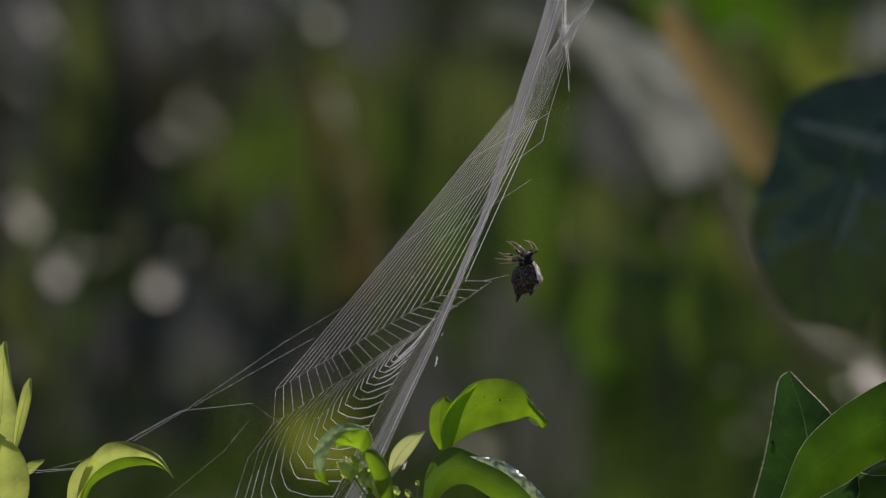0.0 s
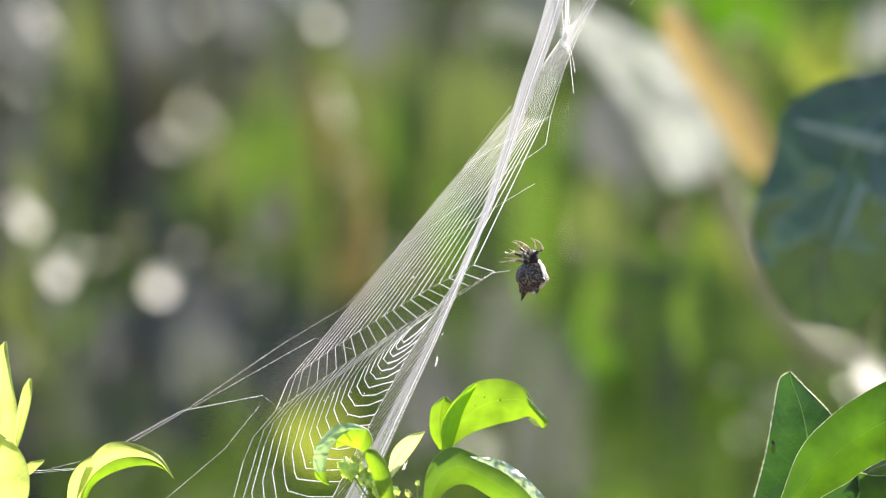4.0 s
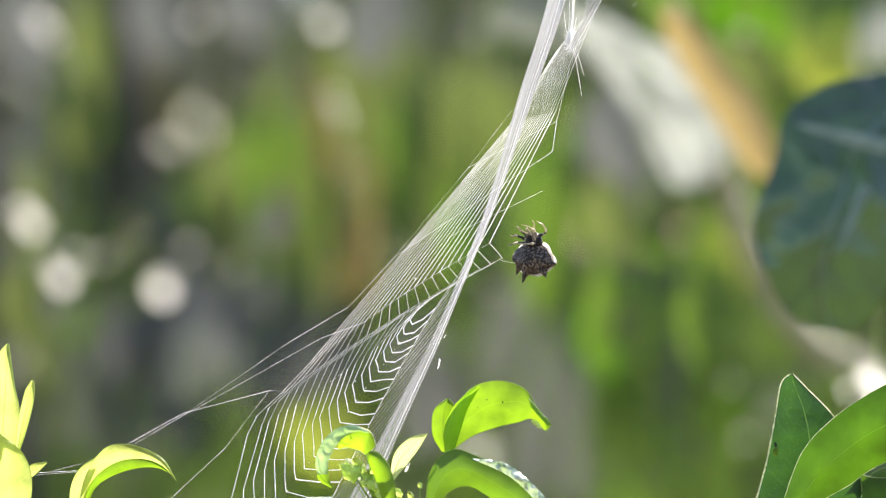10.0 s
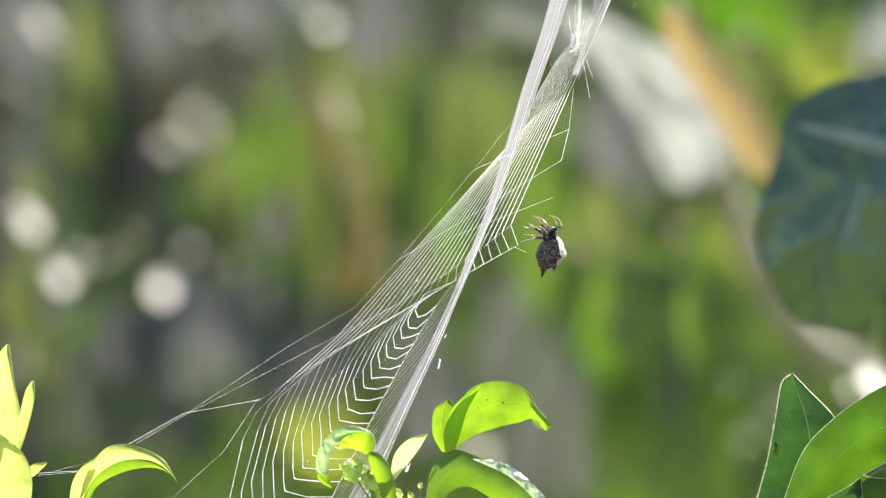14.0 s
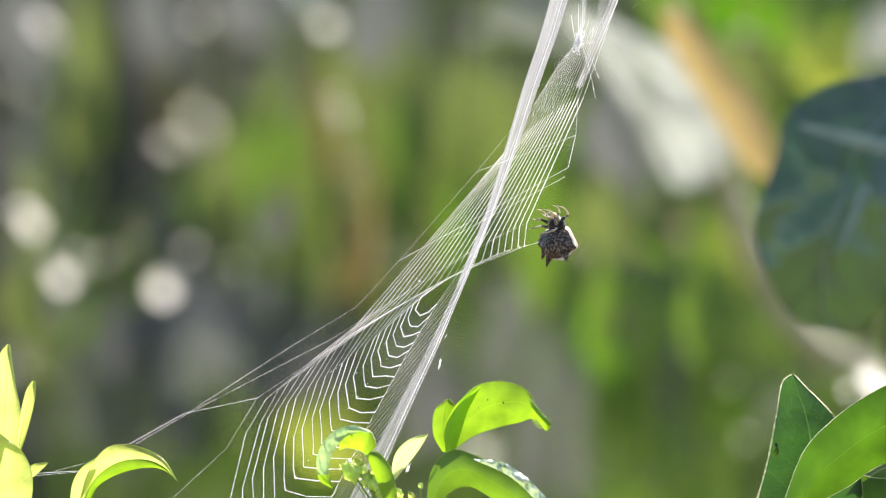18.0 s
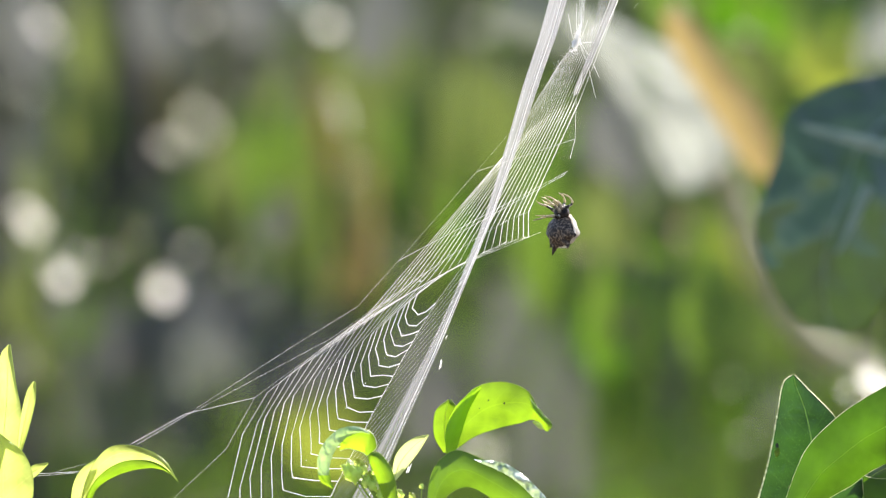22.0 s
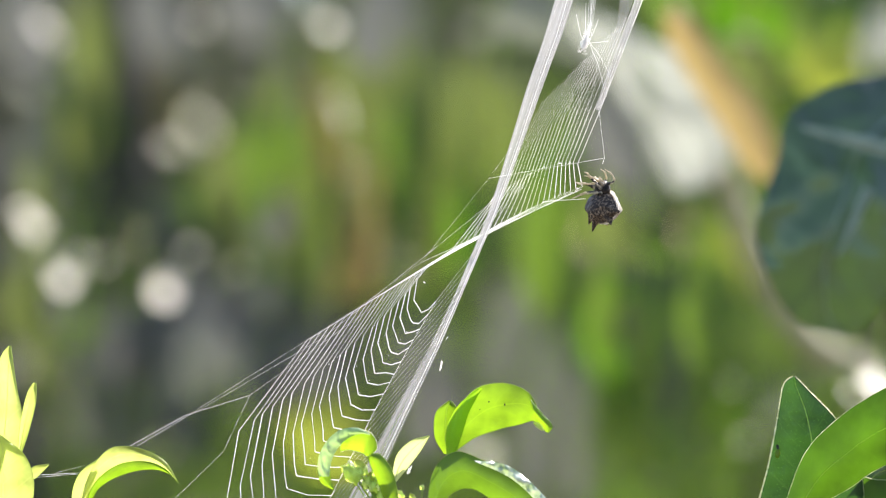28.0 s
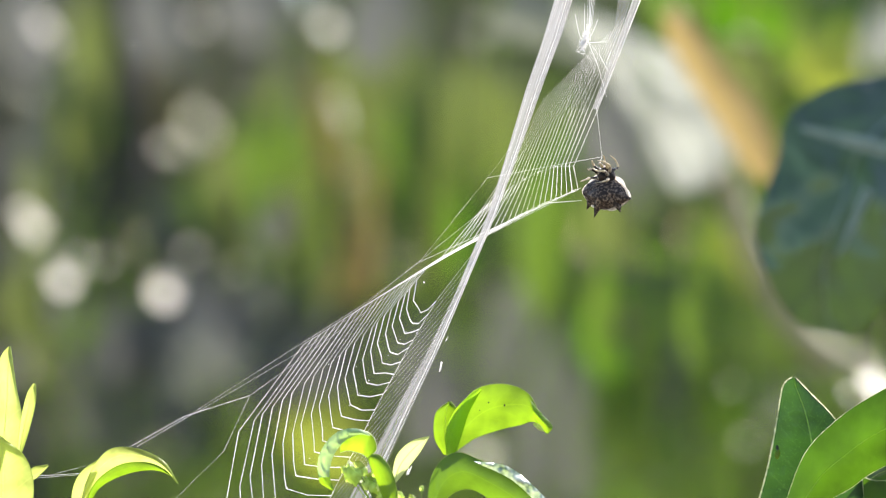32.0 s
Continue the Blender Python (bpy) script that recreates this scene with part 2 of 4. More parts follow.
def tube(bm, path, radii, sides=6):
    """A tapered tube along a path, closed at both ends."""
    rings = []
    for i, p in enumerate(path):
        d = (path[min(i + 1, len(path) - 1)] - path[max(i - 1, 0)]).normalized()
        s = d.cross(Vector((0.31, 0.9, 0.22))).normalized()
        q = d.cross(s)
        r = radii[i] if isinstance(radii, (list, tuple)) else radii
        rings.append([bm.verts.new(p + r * (s * math.cos(a) + q * math.sin(a))) for a in (2 * math.pi * k / sides for k in range(sides))])
    for a, b in zip(rings, rings[1:]):
        for k in range(sides):
            bm.faces.new((a[k], a[(k + 1) % sides], b[(k + 1) % sides], b[k]))
    bm.faces.new(rings[0][::-1])
    bm.faces.new(rings[-1])


def strand(bm, path, radius, flat=False):
    """A fine fibre along a path: two blades that cross, so that light passes into it from any side."""
    for across in (True,) if flat else (True, False):
        rows = []
        for i, p in enumerate(path):
            d = (path[min(i + 1, len(path) - 1)] - path[max(i - 1, 0)]).normalized()
            s = d.cross(Vector((0, 1, 0.02))).normalized()
            s = s if across else d.cross(s).normalized()
            r = radius[i] if isinstance(radius, (list, tuple)) else radius
            rows.append((bm.verts.new(p - s * r), bm.verts.new(p + s * r)))
        for a, b in zip(rows, rows[1:]):
            bm.faces.new((a[0], a[1], b[1], b[0]))


def taper(n, r0, r1):
    return [r0 + (r1 - r0) * i / n for i in range(n + 1)]


TENDER = (YOUNG, YELLOW, HALF, CREAM)               # soft leaves with a green margin
JOINTS = ((40, 985), (715, 965), (1480, 1000))     # tops of the three shoots


def leaf(name, edge_a, edge_b, mat, label, category="leaf", bulge=6.0, away=0.0, lean=0.0, n=22, m=10, ripple=0.0, rib=True, margin=True, group="", fold=0.0, rib_mat=None, margin_mat=None, thick=1.0, veins=(), into=None, rough_edge=0.0, crinkle=0.0, via=None, quilt=0.0):
    """A leaf: a cambered blade between two edges that run from base to tip, with its midrib and its margin.
    bulge: how far the middle comes forward; lean: how much farther the second edge lies; fold: a crease along the rib."""
    k = (REACH + away) / REACH * U
    base = at(*edge_a[0][:2], away)
    ea = curve([(*at(q[0], q[1], away + (q[2] if len(q) > 2 else 0) * U),) for q in edge_a], n)
    eb = curve([(*at(q[0], q[1], away + (q[2] if len(q) > 2 else 0) * U),) for q in edge_b], n)
    for i, q in enumerate(eb):
        q.y += lean * U * (1 - (i / n) ** 3)
    bm = bmesh.new()
    rows, spine = [], []
    for i in range(n + 1):
        row = []
        width = (ea[i] - eb[i]).length
        for j in range(m + 1):
            v = j / m
            p = ea[i].lerp(eb[i], v)
            arch = 4 * v * (1 - v)
            crease = 1 - abs(2 * v - 1)
            wave = ripple * (0.9 * noise.noise(p * 130) + 0.6 * noise.noise(p * 330) * abs(2 * v - 1))
            wave += crinkle * noise.noise(p * 1100)
            wave += quilt * math.cos(6.283 * (i / n * 5.0 - abs(2 * v - 1) * 1.3)) * (1 - abs(2 * v - 1) ** 3)
            p.y -= min(bulge * k, width * 0.5) * arch - fold * k * crease - wave * k
            row.append(bm.verts.new(p - base))
        rows.append(row)
        spine.append((rows[-1][m // 2].co).copy())
    uv = bm.loops.layers.uv.new("UVMap")
    for i, (a, b) in enumerate(zip(rows, rows[1:])):
        for j in range(m):
            face = bm.faces.new((a[j], a[j + 1], b[j + 1], b[j]))
            for loop, (s, v) in zip(face.loops, ((i, j), (i, j + 1), (i + 1, j + 1), (i + 1, j))):
                loop[uv].uv = (s / n, v / m)
    rim_a, rim_b = [r[0].co.copy() for r in rows], [r[-1].co.copy() for r in rows]
    if into:                                          # one more face of a leaf that turns over
        part(name, bm, mat, into, label).location = base - into.location
        return into
    thing = tagged(new(name), label, category, group)
    thing.location = base
    blade = part("blade", bm, mat, thing)
    rows_base = (rim_a[0] + rim_b[0]) / 2
    if rib:
        bm = bmesh.new()
        strand(bm, [q - Vector((0, 0.4 * k, 0)) for q in spine], taper(n, 0.7 * k * thick, 0.2 * k * thick))
        part("midrib", bm, rib_mat or RIB, blade)
    for x0, y0, x1, y1, w in veins:
        bm = bmesh.new()
        q0, q1 = (at(x, y, away - bulge * 1.1 * U) - base for x, y in ((x0, y0), (x1, y1)))
        strand(bm, [q0.lerp(q1, f) for f in (0, 0.33, 0.66, 1)], [w * f * k for f in (0.5, 0.45, 0.35, 0.15)])
        part("vein", bm, rib_mat or RIB, blade)
    k0 = 1.3 if away < 0.05 else 4.0
    foot = Vector(rows_base)
    if away < 0.05:                                   # stalk down to the top of the nearest shoot
        jx, jy = min(JOINTS, key=lambda q: abs(q[0] - edge_a[0][0]))
        mid = at(*via, away + 0.022) - base if via else foot.lerp(at(jx, jy) - base, 0.5) + Vector((0, 0.001, -0.002))
        way = [foot, mid, at(jx, jy) - base]
    else:                                             # stalk back into the thicket and down to the ground
        way = [foot, foot + Vector((foot.x * 0.2, 0.12, -0.05)), foot + Vector((0.02, 0.30, -0.45 * (base.z + foot.z))), Vector((foot.x, foot.y + 0.34, -base.z))]
    bm = bmesh.new()
    tube(bm, curve([tuple(q) for q in way], 14), taper(14, k0 * U, k0 * U * 1.3), 5)
    part("stalk", bm, SHOOT, thing)
    if margin:
        for e in (rim_a, rim_b):
            bm = bmesh.new()
            rim = random.Random(len(name) + n)
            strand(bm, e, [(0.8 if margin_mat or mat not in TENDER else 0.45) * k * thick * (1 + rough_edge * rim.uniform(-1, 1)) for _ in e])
            part("margin", bm, margin_mat or (RIB if mat in TENDER else LIT_MARGIN), blade)
    return thing


# ---- the setting ----
bm = bmesh.new()
bmesh.ops.create_grid(bm, x_segments=60, y_segments=60, size=400)
for v in bm.verts:
    v.co.z = 0.03 * noise.noise(v.co * 0.05)
tagged(part("ground", bm, SOIL), "bare brown soil under the shrubs", "ground", kind="structure")


def thicket(name, mat, count, box, size, label, seed, upright=0.5):
    """A mass of small leaves, each a folded blade of its own."""
    rnd = random.Random(seed)
    verts, faces = [], []
    (x0, x1), (y0, y1), (z0, z1) = box
    for _ in range(count):
        c = Vector((rnd.uniform(x0, x1), rnd.uniform(y0, y1), rnd.uniform(z0, z1)))
        length = size * rnd.uniform(0.6, 1.4)
        width = length * rnd.uniform(0.28, 0.5)
        d = Vector((rnd.gauss(0, 1), rnd.gauss(0, 0.6), rnd.gauss(0, 1) + upright * 2)).normalized()
        s = d.cross(Vector((rnd.gauss(0, 0.5), -1, rnd.gauss(0, 0.5)))).normalized()
        n = d.cross(s)
        i = len(verts)
        for f, w, h in ((0, 0, 0), (0.3, 0.8, 0.1), (0.62, 0.85, 0.12), (1, 0, -0.1)):
            for side in ((-1, 1) if w else (0,)):
                verts.append(c + d * length * f + s * width * 0.5 * w * side + n * length * h)
        verts.append(c + d * length * 0.45 - n * length * 0.03)
        a, b, e, g, h, k, mid = i, i + 1, i + 2, i + 3, i + 4, i + 5, i + 6
        faces += [(a, b, mid), (b, g, mid), (g, k, mid), (k, h, mid), (h, e, mid), (e, a, mid)]
    me = bpy.data.meshes.new(name)
    me.from_pydata([tuple(v) for v in verts], [], faces)
    me.materials.append(mat)
    me.shade_smooth()
    return tagged(new(name, me), label, "undergrowth", kind="stuff")


thicket("dry_thicket", THICKET_DRY, 5600, ((-1.1, 0.06), (1.9, 2.6), (0.0, 1.5)), 0.04, "grey-brown dry leaves and litter behind the web", 3)
thicket("green_thicket", THICKET_GREEN, 4300, ((-0.12, 1.1), (1.9, 2.6), (0.0, 1.5)), 0.05, "sunlit green undergrowth behind the web", 5)
thicket("far_thicket", THICKET_DRY, 6000, ((-3.0, 3.0), (3.2, 4.2), (0.0, 1.8)), 0.17, "dense shaded brush far behind the web", 9)
# ---- the citrus shoots before and beside the web ----
leaf("citrus_leaf", [(-25, 830), (-18, 700), (-2, 630), (12, 609)], [(22, 830), (36, 745), (26, 680), (16, 609)], YELLOW, "upright young citrus leaf glowing yellow-green in backlight", ripple=2.2, bulge=5)
leaf("citrus_leaf", [(28, 800), (33, 745), (44, 695), (56, 674)], [(35, 800), (48, 760), (60, 710), (61, 675)], YELLOW, "narrow upright young citrus leaf, pale yellow-green", ripple=2.2, bulge=4, away=-0.002)
leaf("citrus_leaf", [(-30, 960), (-50, 860), (-35, 790), (-8, 766)], [(36, 960), (57, 865), (42, 805), (-2, 767)], YELLOW, "broad young citrus leaf, almost yellow against the sun", ripple=2.2, bulge=9, away=-0.006)
leaf("citrus_leaf", [(45, 832), (58, 822), (70, 820), (83, 818)], [(45, 850), (60, 843), (72, 832), (83, 821)], YELLOW, "tiny citrus leaflet on the young shoot", ripple=2.2, bulge=3, n=10)
drooping = leaf("citrus_leaf", [(138, 900), (150, 848), (172, 808), (200, 788), (245, 791), (288, 812), (312, 851)], [(146, 900), (158, 862), (182, 834), (216, 816), (258, 814), (290, 827), (311, 851)], YELLOW, "drooping young citrus leaf with a curled tip, bright yellow-green", ripple=2.2, bulge=5, rib=False)
leaf("under_face", [(146, 900), (158, 862), (182, 834), (216, 816), (258, 814), (290, 827), (311, 851)], [(154, 900), (168, 866), (194, 846), (232, 832), (270, 828), (296, 836), (310, 851)], YOUNG, "lime green underside of the leaf", bulge=2, into=drooping, ripple=1.5)
leaf("citrus_leaf", [(122, 905), (127, 858), (146, 826), (186, 802)], [(146, 905), (156, 870), (174, 838), (192, 803)], YELLOW, "young citrus leaf half hidden under a drooping one", ripple=2.2, bulge=6, away=0.002, rib=False)
hook = leaf("citrus_leaf", [(650, 804), (664, 790), (656, 766), (632, 757), (603, 762)], [(646, 805), (638, 799), (628, 796), (613, 793), (599, 797)], LIT_ROLL, "citrus leaf rolled into a hook, bluish outside, lime inside", bulge=5, away=-0.010, rib=False)
leaf("outer_face", [(650, 763), (630, 754), (604, 756), (584, 768), (567, 790), (559, 815), (561, 840)], [(653, 767), (634, 765), (614, 772), (600, 784), (589, 800), (582, 820), (580, 840)], GLAUCOUS, "bluish outer skin of the leaf", bulge=6, away=-0.0105, into=hook, ripple=1.5, crinkle=2.0, n=60, m=16)
leaf("leaf_tip", [(561, 828), (564, 850), (586, 864)], [(581, 830), (583, 848), (589, 863)], YOUNG, "lime green leaf tip", bulge=3, away=-0.010, into=hook, n=10)
leaf("citrus_leaf", [(684, 905), (665, 850), (650, 812), (652, 802)], [(706, 905), (694, 838), (672, 803), (656, 799)], YOUNG, "short citrus leaf on the middle shoot", bulge=6, away=-0.012, rib=False)
leaf("citrus_leaf", [(690, 850), (698, 805), (723, 778), (756, 768)], [(698, 850), (716, 828), (740, 797), (757, 769)], CREAM, "narrow folded citrus leaf, whitish in the sun", bulge=4, away=-0.006)
leaf("citrus_leaf", [(782, 800), (766, 770), (768, 728), (791, 706)], [(800, 800), (803, 770), (806, 725), (796, 706)], YOUNG, "small citrus leaf behind a larger one, green", bulge=5, away=0.004, via=(775, 862))
arched = leaf("citrus_leaf", [(786, 800), (797, 740), (835, 688), (885, 675), (930, 690), (952, 725), (972, 752)], [(800, 798), (838, 772), (880, 757), (918, 748), (940, 742), (955, 752), (968, 758)], YOUNG, "arched citrus leaf with a drooping curled tip, glowing lime green", bulge=4, rib=False, ripple=5, n=36, m=14, away=-0.004, via=(772, 862))
folded = leaf("citrus_leaf", [(752, 910), (762, 835), (800, 797), (850, 811), (915, 846), (975, 900)], [(765, 912), (795, 872), (830, 862), (868, 882), (900, 905), (925, 925)], HALF, "folded citrus leaf with a wrinkled glossy edge", bulge=10, away=-0.006, rib=False, ripple=2.0)
pointed_leaf = leaf("citrus_leaf", [(1335, 900), (1358, 815), (1374, 730), (1384, 678), (1400, 663)], [(1530, 900), (1515, 800), (1476, 738), (1430, 690), (1404, 663)], SHADE_GREEN, "pointed mature citrus leaf, painted shade-dark green with a painted lit rim", bulge=2.0, away=0.01, margin_mat=LIT_MARGIN, thick=1.2, lean=9, n=80, rough_edge=0.9)
leaf("citrus_leaf", [(1380, 905), (1420, 802), (1470, 746), (1530, 702), (1620, 655)], [(1425, 905), (1470, 878), (1505, 858), (1545, 830), (1620, 795)], MATURE, "large arching citrus leaf, mid green with lit patches mottled in", bulge=24, n=50, rough_edge=0.5, ripple=2.5, away=-0.004, margin_mat=LIT_MARGIN, thick=0.6)
leaf("citrus_leaf", [(1505, 862), (1540, 822), (1580, 800), (1640, 780)], [(1525, 872), (1555, 850), (1590, 846), (1640, 843)], BLUE, "bluish green citrus leaf below the large one", bulge=6, away=0.012)
leaf("citrus_leaf", [(1524, 840), (1545, 846), (1580, 847), (1640, 848)], [(1528, 912), (1560, 908), (1590, 905), (1640, 900)], MATURE, "green citrus leaf with a pale rim, below the large one", bulge=3, away=0.009, rib=False)
# Of its two veins the upper is a painted sheen band, the lower the midrib.
leaf("waxy_leaf", [(1640, 118, 170), (1480, 146, 130), (1394, 198, 80), (1374, 280, 40), (1336, 385, 0), (1350, 470, 10), (1400, 560, 60), (1484, 592, 110)], [(1700, 160, 150), (1690, 250, 110), (1645, 320, 50), (1615, 390, 30), (1590, 460, 30), (1560, 530, 60), (1530, 575, 100), (1490, 593, 110)], BLUE, "large dark waxy leaf hanging behind the web, bluish green", bulge=20, away=0.15, ripple=12, thick=5, fold=14, quilt=3, n=60, m=24, margin=False, rib_mat=VEIN_SHEEN, veins=((1570, 262, 1415, 222, 26), (1535, 330, 1478, 450, 20)))
leaf("rolled_side", [(788, 802), (786, 762), (802, 722), (826, 697), (846, 683)], [(806, 794), (816, 762), (826, 730), (838, 706), (850, 685)], LIT_ROLL, "darker rolled side of the leaf", bulge=8, away=-0.0049, into=arched, m=14, ripple=1.5)
leaf("curled_tip", [(936, 704), (957, 728), (975, 750), (968, 763)], [(944, 738), (948, 744), (956, 752), (962, 761)], YOUNG, "leaf tip curled in", bulge=6, away=-0.0049, into=arched, n=14, m=12)
leaf("tip_hollow", [(940, 745), (948, 744), (956, 750), (960, 759)], [(942, 749), (948, 755), (954, 759), (959, 760)], CREAM, "pale hollow of the curled tip", bulge=-2, away=-0.0060, into=arched, n=10, m=6)
leaf("curled_edge", [(836, 812), (878, 816), (908, 828), (948, 862), (990, 910)], [(846, 818), (884, 834), (912, 852), (943, 882), (968, 915)], GLINT_EDGE, "wrinkled wet leaf edge with white glints painted in", bulge=5, away=-0.0078, ripple=4.0, crinkle=9.0, into=folded, n=80, m=20)
# Knobbly young buds in a cluster on the middle shoot.
BUDS = [(612, 832, 7), (622, 836, 10), (616, 822, 5), (628, 842, 6), (634, 820, 6), (640, 830, 6), (633, 833, 5), (641, 843, 5), (647, 851, 6), (654, 842, 6), (660, 834, 5), (662, 848, 7), (668, 857, 6), (656, 858, 6), (671, 843, 5),
        (676, 865, 6), (664, 868, 5), (685, 872, 6), (674, 877, 7), (692, 862, 4), (696, 880, 7), (704, 872, 5), (684, 886, 6), (744, 860, 3), (727, 878, 4)]
for i, (x, y, r) in enumerate(BUDS):
    rnd = random.Random(200 + i)
    bud = tagged(new("leaf_bud"), "tiny unfolding citrus bud, yellow, painted sunlit", "bud", "buds of the middle shoot")
    bud.location = at(x, y, -0.008 + rnd.uniform(-0.001, 0.001))
    bm = bmesh.new()
    bmesh.ops.create_icosphere(bm, subdivisions=3, radius=r * 1.3 * U)
    turn = Matrix.Rotation(rnd.uniform(-0.9, 0.5), 3, "Y")
    for v in bm.verts:
        d = v.co.normalized()
        v.co = turn @ (Vector((v.co.x, v.co.y, v.co.z * 1.35)) * (1 + 0.6 * noise.noise(d * 2.6 + Vector((i * 3.1, 0, 0)))))
    bmesh.ops.delete(bm, geom=[v for v in bm.verts if v.co.y > 0.15 * r * U], context="VERTS")   # cupped, open at the back
    # bright scale colours stand in for sunlight that the silk keeps off
    part("bud_scale", bm, (BUD, BUD, LIT_MARGIN, BUD, YELLOW)[i % 5], bud)
    bm = bmesh.new()
    tube(bm, curve([(0, 0, 0), ((735 - x) * 0.45 * U, 0.001, -(965 - y) * 0.6 * U), tuple(at(715, 965) - bud.location)], 10), taper(10, 0.9 * U, 1.5 * U), 5)
    part("stalk", bm, SHOOT, bud)


# The three shoots that carry them.
for (jx, jy), drift in zip(JOINTS, (-0.02, 0.015, 0.03)):
    top = at(jx, jy)
    bm = bmesh.new()
    path = curve([(0, 0, 0), (drift * 0.3, 0.01, -0.12), (drift, 0.03, -0.5), (drift * 1.4, 0.05, -top.z)], 20)
    tube(bm, path, taper(20, 0.0009, 0.005), 8)
    stem = tagged(part("shoot_stem", bm, SHOOT), "green citrus shoot that carries the young leaves", "shoot")
    stem.location = top

# Brown specks on the arched leaf.
for x, y, r in ((862, 708, 1.2), (890, 713, 1.5), (846, 722, 0.8)):
    bm = bmesh.new()
    bmesh.ops.create_icosphere(bm, subdivisions=2, radius=r * U)
    for v in bm.verts:
        v.co = Vector((v.co.x, v.co.y * 0.3, v.co.z * 1.4))
    part("brown_speck", bm, BARK, arched).location = at(x, y, -0.0055) - arched.location
# A scar with a yellow halo on the pointed leaf.
for name, r, flat, mat, z in (("scar_halo", 5.0, 0.12, YELLOW, 0.0092), ("brown_scar", 3.0, 0.2, BARK, 0.0088)):
    bm = bmesh.new()
    bmesh.ops.create_icosphere(bm, subdivisions=2, radius=r * U)
    for v in bm.verts:
        v.co = Vector((v.co.x, v.co.y * flat, v.co.z * 1.5)) * (1 + 0.4 * noise.noise(v.co * 4000))
    part(name, bm, mat, pointed_leaf).location = at(1373, 788 if name == "brown_scar" else 800, z) - pointed_leaf.location
# ---- stalks, stems and larger leaves behind the web, out of focus ----
def stalk(name, points, r0, r1, mat, label, category="stem", away=0.5):
    """A tapered stalk through plan places (x, y and, if given, metres more away)."""
    pts = [at(p[0], p[1], away + (p[2] if len(p) > 2 else 0)) for p in points]
    k = (REACH + away) / REACH * U
    base = pts[0].copy()
    path = curve([tuple(p - base) for p in pts], 60)
    path = [p + Vector((noise.noise(p * 30), 0, noise.noise(p * 30 + Vector((5, 5, 5))))) * r0 * k * 0.15 for p in path]
    radii = taper(60, r0 * k, r1 * k)
    ob = tagged(new(name), label, category)
    ob.location = base
    for i in range(0, 60, 12):                        # grown in joints, one above the other
        bm = bmesh.new()
        tube(bm, path[i:i + 13], [r * (1.03 if j in (0, 12) else 1.0) for j, r in enumerate(radii[i:i + 13])], 10)
        part("stem_joint", bm, mat, ob)
    return ob


stalk("branch", [(2500, 7240), (2050, 2300), (1720, 800), (1568, 690), (1470, 630), (1405, 570), (1345, 475), (1300, 370), (1265, 270), (1240, 190)], 30, 25, TWIG, "pale brown woody branch, out of focus", away=0.62)
stalk("branch", [(-120, 3320), (100, 900), (190, 400), (200, 60), (215, -300)], 75, 62, BARK, "dark brown tree trunk in the shade", "trunk", away=1.9)
leaf("orange_leaf", [(1176, 14), (1176, 55), (1214, 130), (1268, 215), (1312, 285), (1345, 318)], [(1190, 2), (1238, 45), (1285, 115), (1338, 180), (1372, 250), (1368, 308)], STRAW, "withered orange-brown leaf, out of focus", bulge=10, away=0.40, margin=False)
leaf("pale_leaf", [(865, 52), (945, 80), (1040, 115), (1110, 190), (1150, 290), (1190, 345)], [(905, -40), (1005, 2), (1100, 58), (1190, 115), (1265, 205), (1262, 325)], PALE, "large pale leaf with a sheen of painted streaks, out of focus", bulge=22, away=0.60, margin=False, ripple=6)
# Brighter copy laid over the pale leaf's end, its sheen in the colour.
leaf("silvery_leaf", [(985, 15), (1042, 88), (1092, 160), (1132, 225), (1164, 282), (1196, 334)], [(1025, 5), (1105, 46), (1190, 88), (1266, 152), (1308, 236), (1258, 322)], SHEEN, "brighter leaf end with the light painted in, out of focus", bulge=4, away=0.52, margin=False, ripple=9, n=40, m=24)
# base x, y, tip x, y, width, metres away, material
LEFT_GREENS = [(130, 300, 150, 120, 80, 1.4, OLIVE), (158, 250, 160, -60, 75, 1.4, OLIVE), (150, 610, 110, 535, 70, 1.35, LIME), (300, 260, 285, 90, 60, 1.4, BROWN), (330, 430, 390, 280, 80, 1.4, THICKET_GREEN), (390, 480, 420, 200, 100, 1.2, OLIVE), (400, 420, 350, 330, 70, 1.2, LIME), (440, 760, 330, 600, 140, 1.5, GREY), (520, 470, 490, 90, 110, 1.3, OLIVE), (540, 330, 520, 180, 60, 1.25, LIME), (600, 300, 640, 30, 130, 1.5, OLIVE), (660, 810, 500, 720, 150, 0.8, SUNNY)]
MIDDLE_GREENS = [(710, 330, 750, 40, 120, 1.5, OLIVE), (750, 520, 790, 120, 120, 1.3, OLIVE), (800, 480, 830, 250, 60, 1.2, LIME), (860, 330, 840, 60, 110, 1.35, OLIVE), (930, 330, 890, 110, 90, 1.3, OLIVE), (950, 560, 985, 250, 110, 1.0, LIME), (1020, 940, 1180, 850, 110, 0.8, LIME), (1065, 690, 1085, 460, 100, 0.85, VIVID), (1095, 480, 1062, 290, 110, 0.95, OLIVE), (1120, 470, 1060, 380, 110, 1.1, GREY), (1120, 340, 1060, 150, 130, 1.1, GREY), (1130, 760, 1290, 540, 190, 1.0, WOODLAND)]
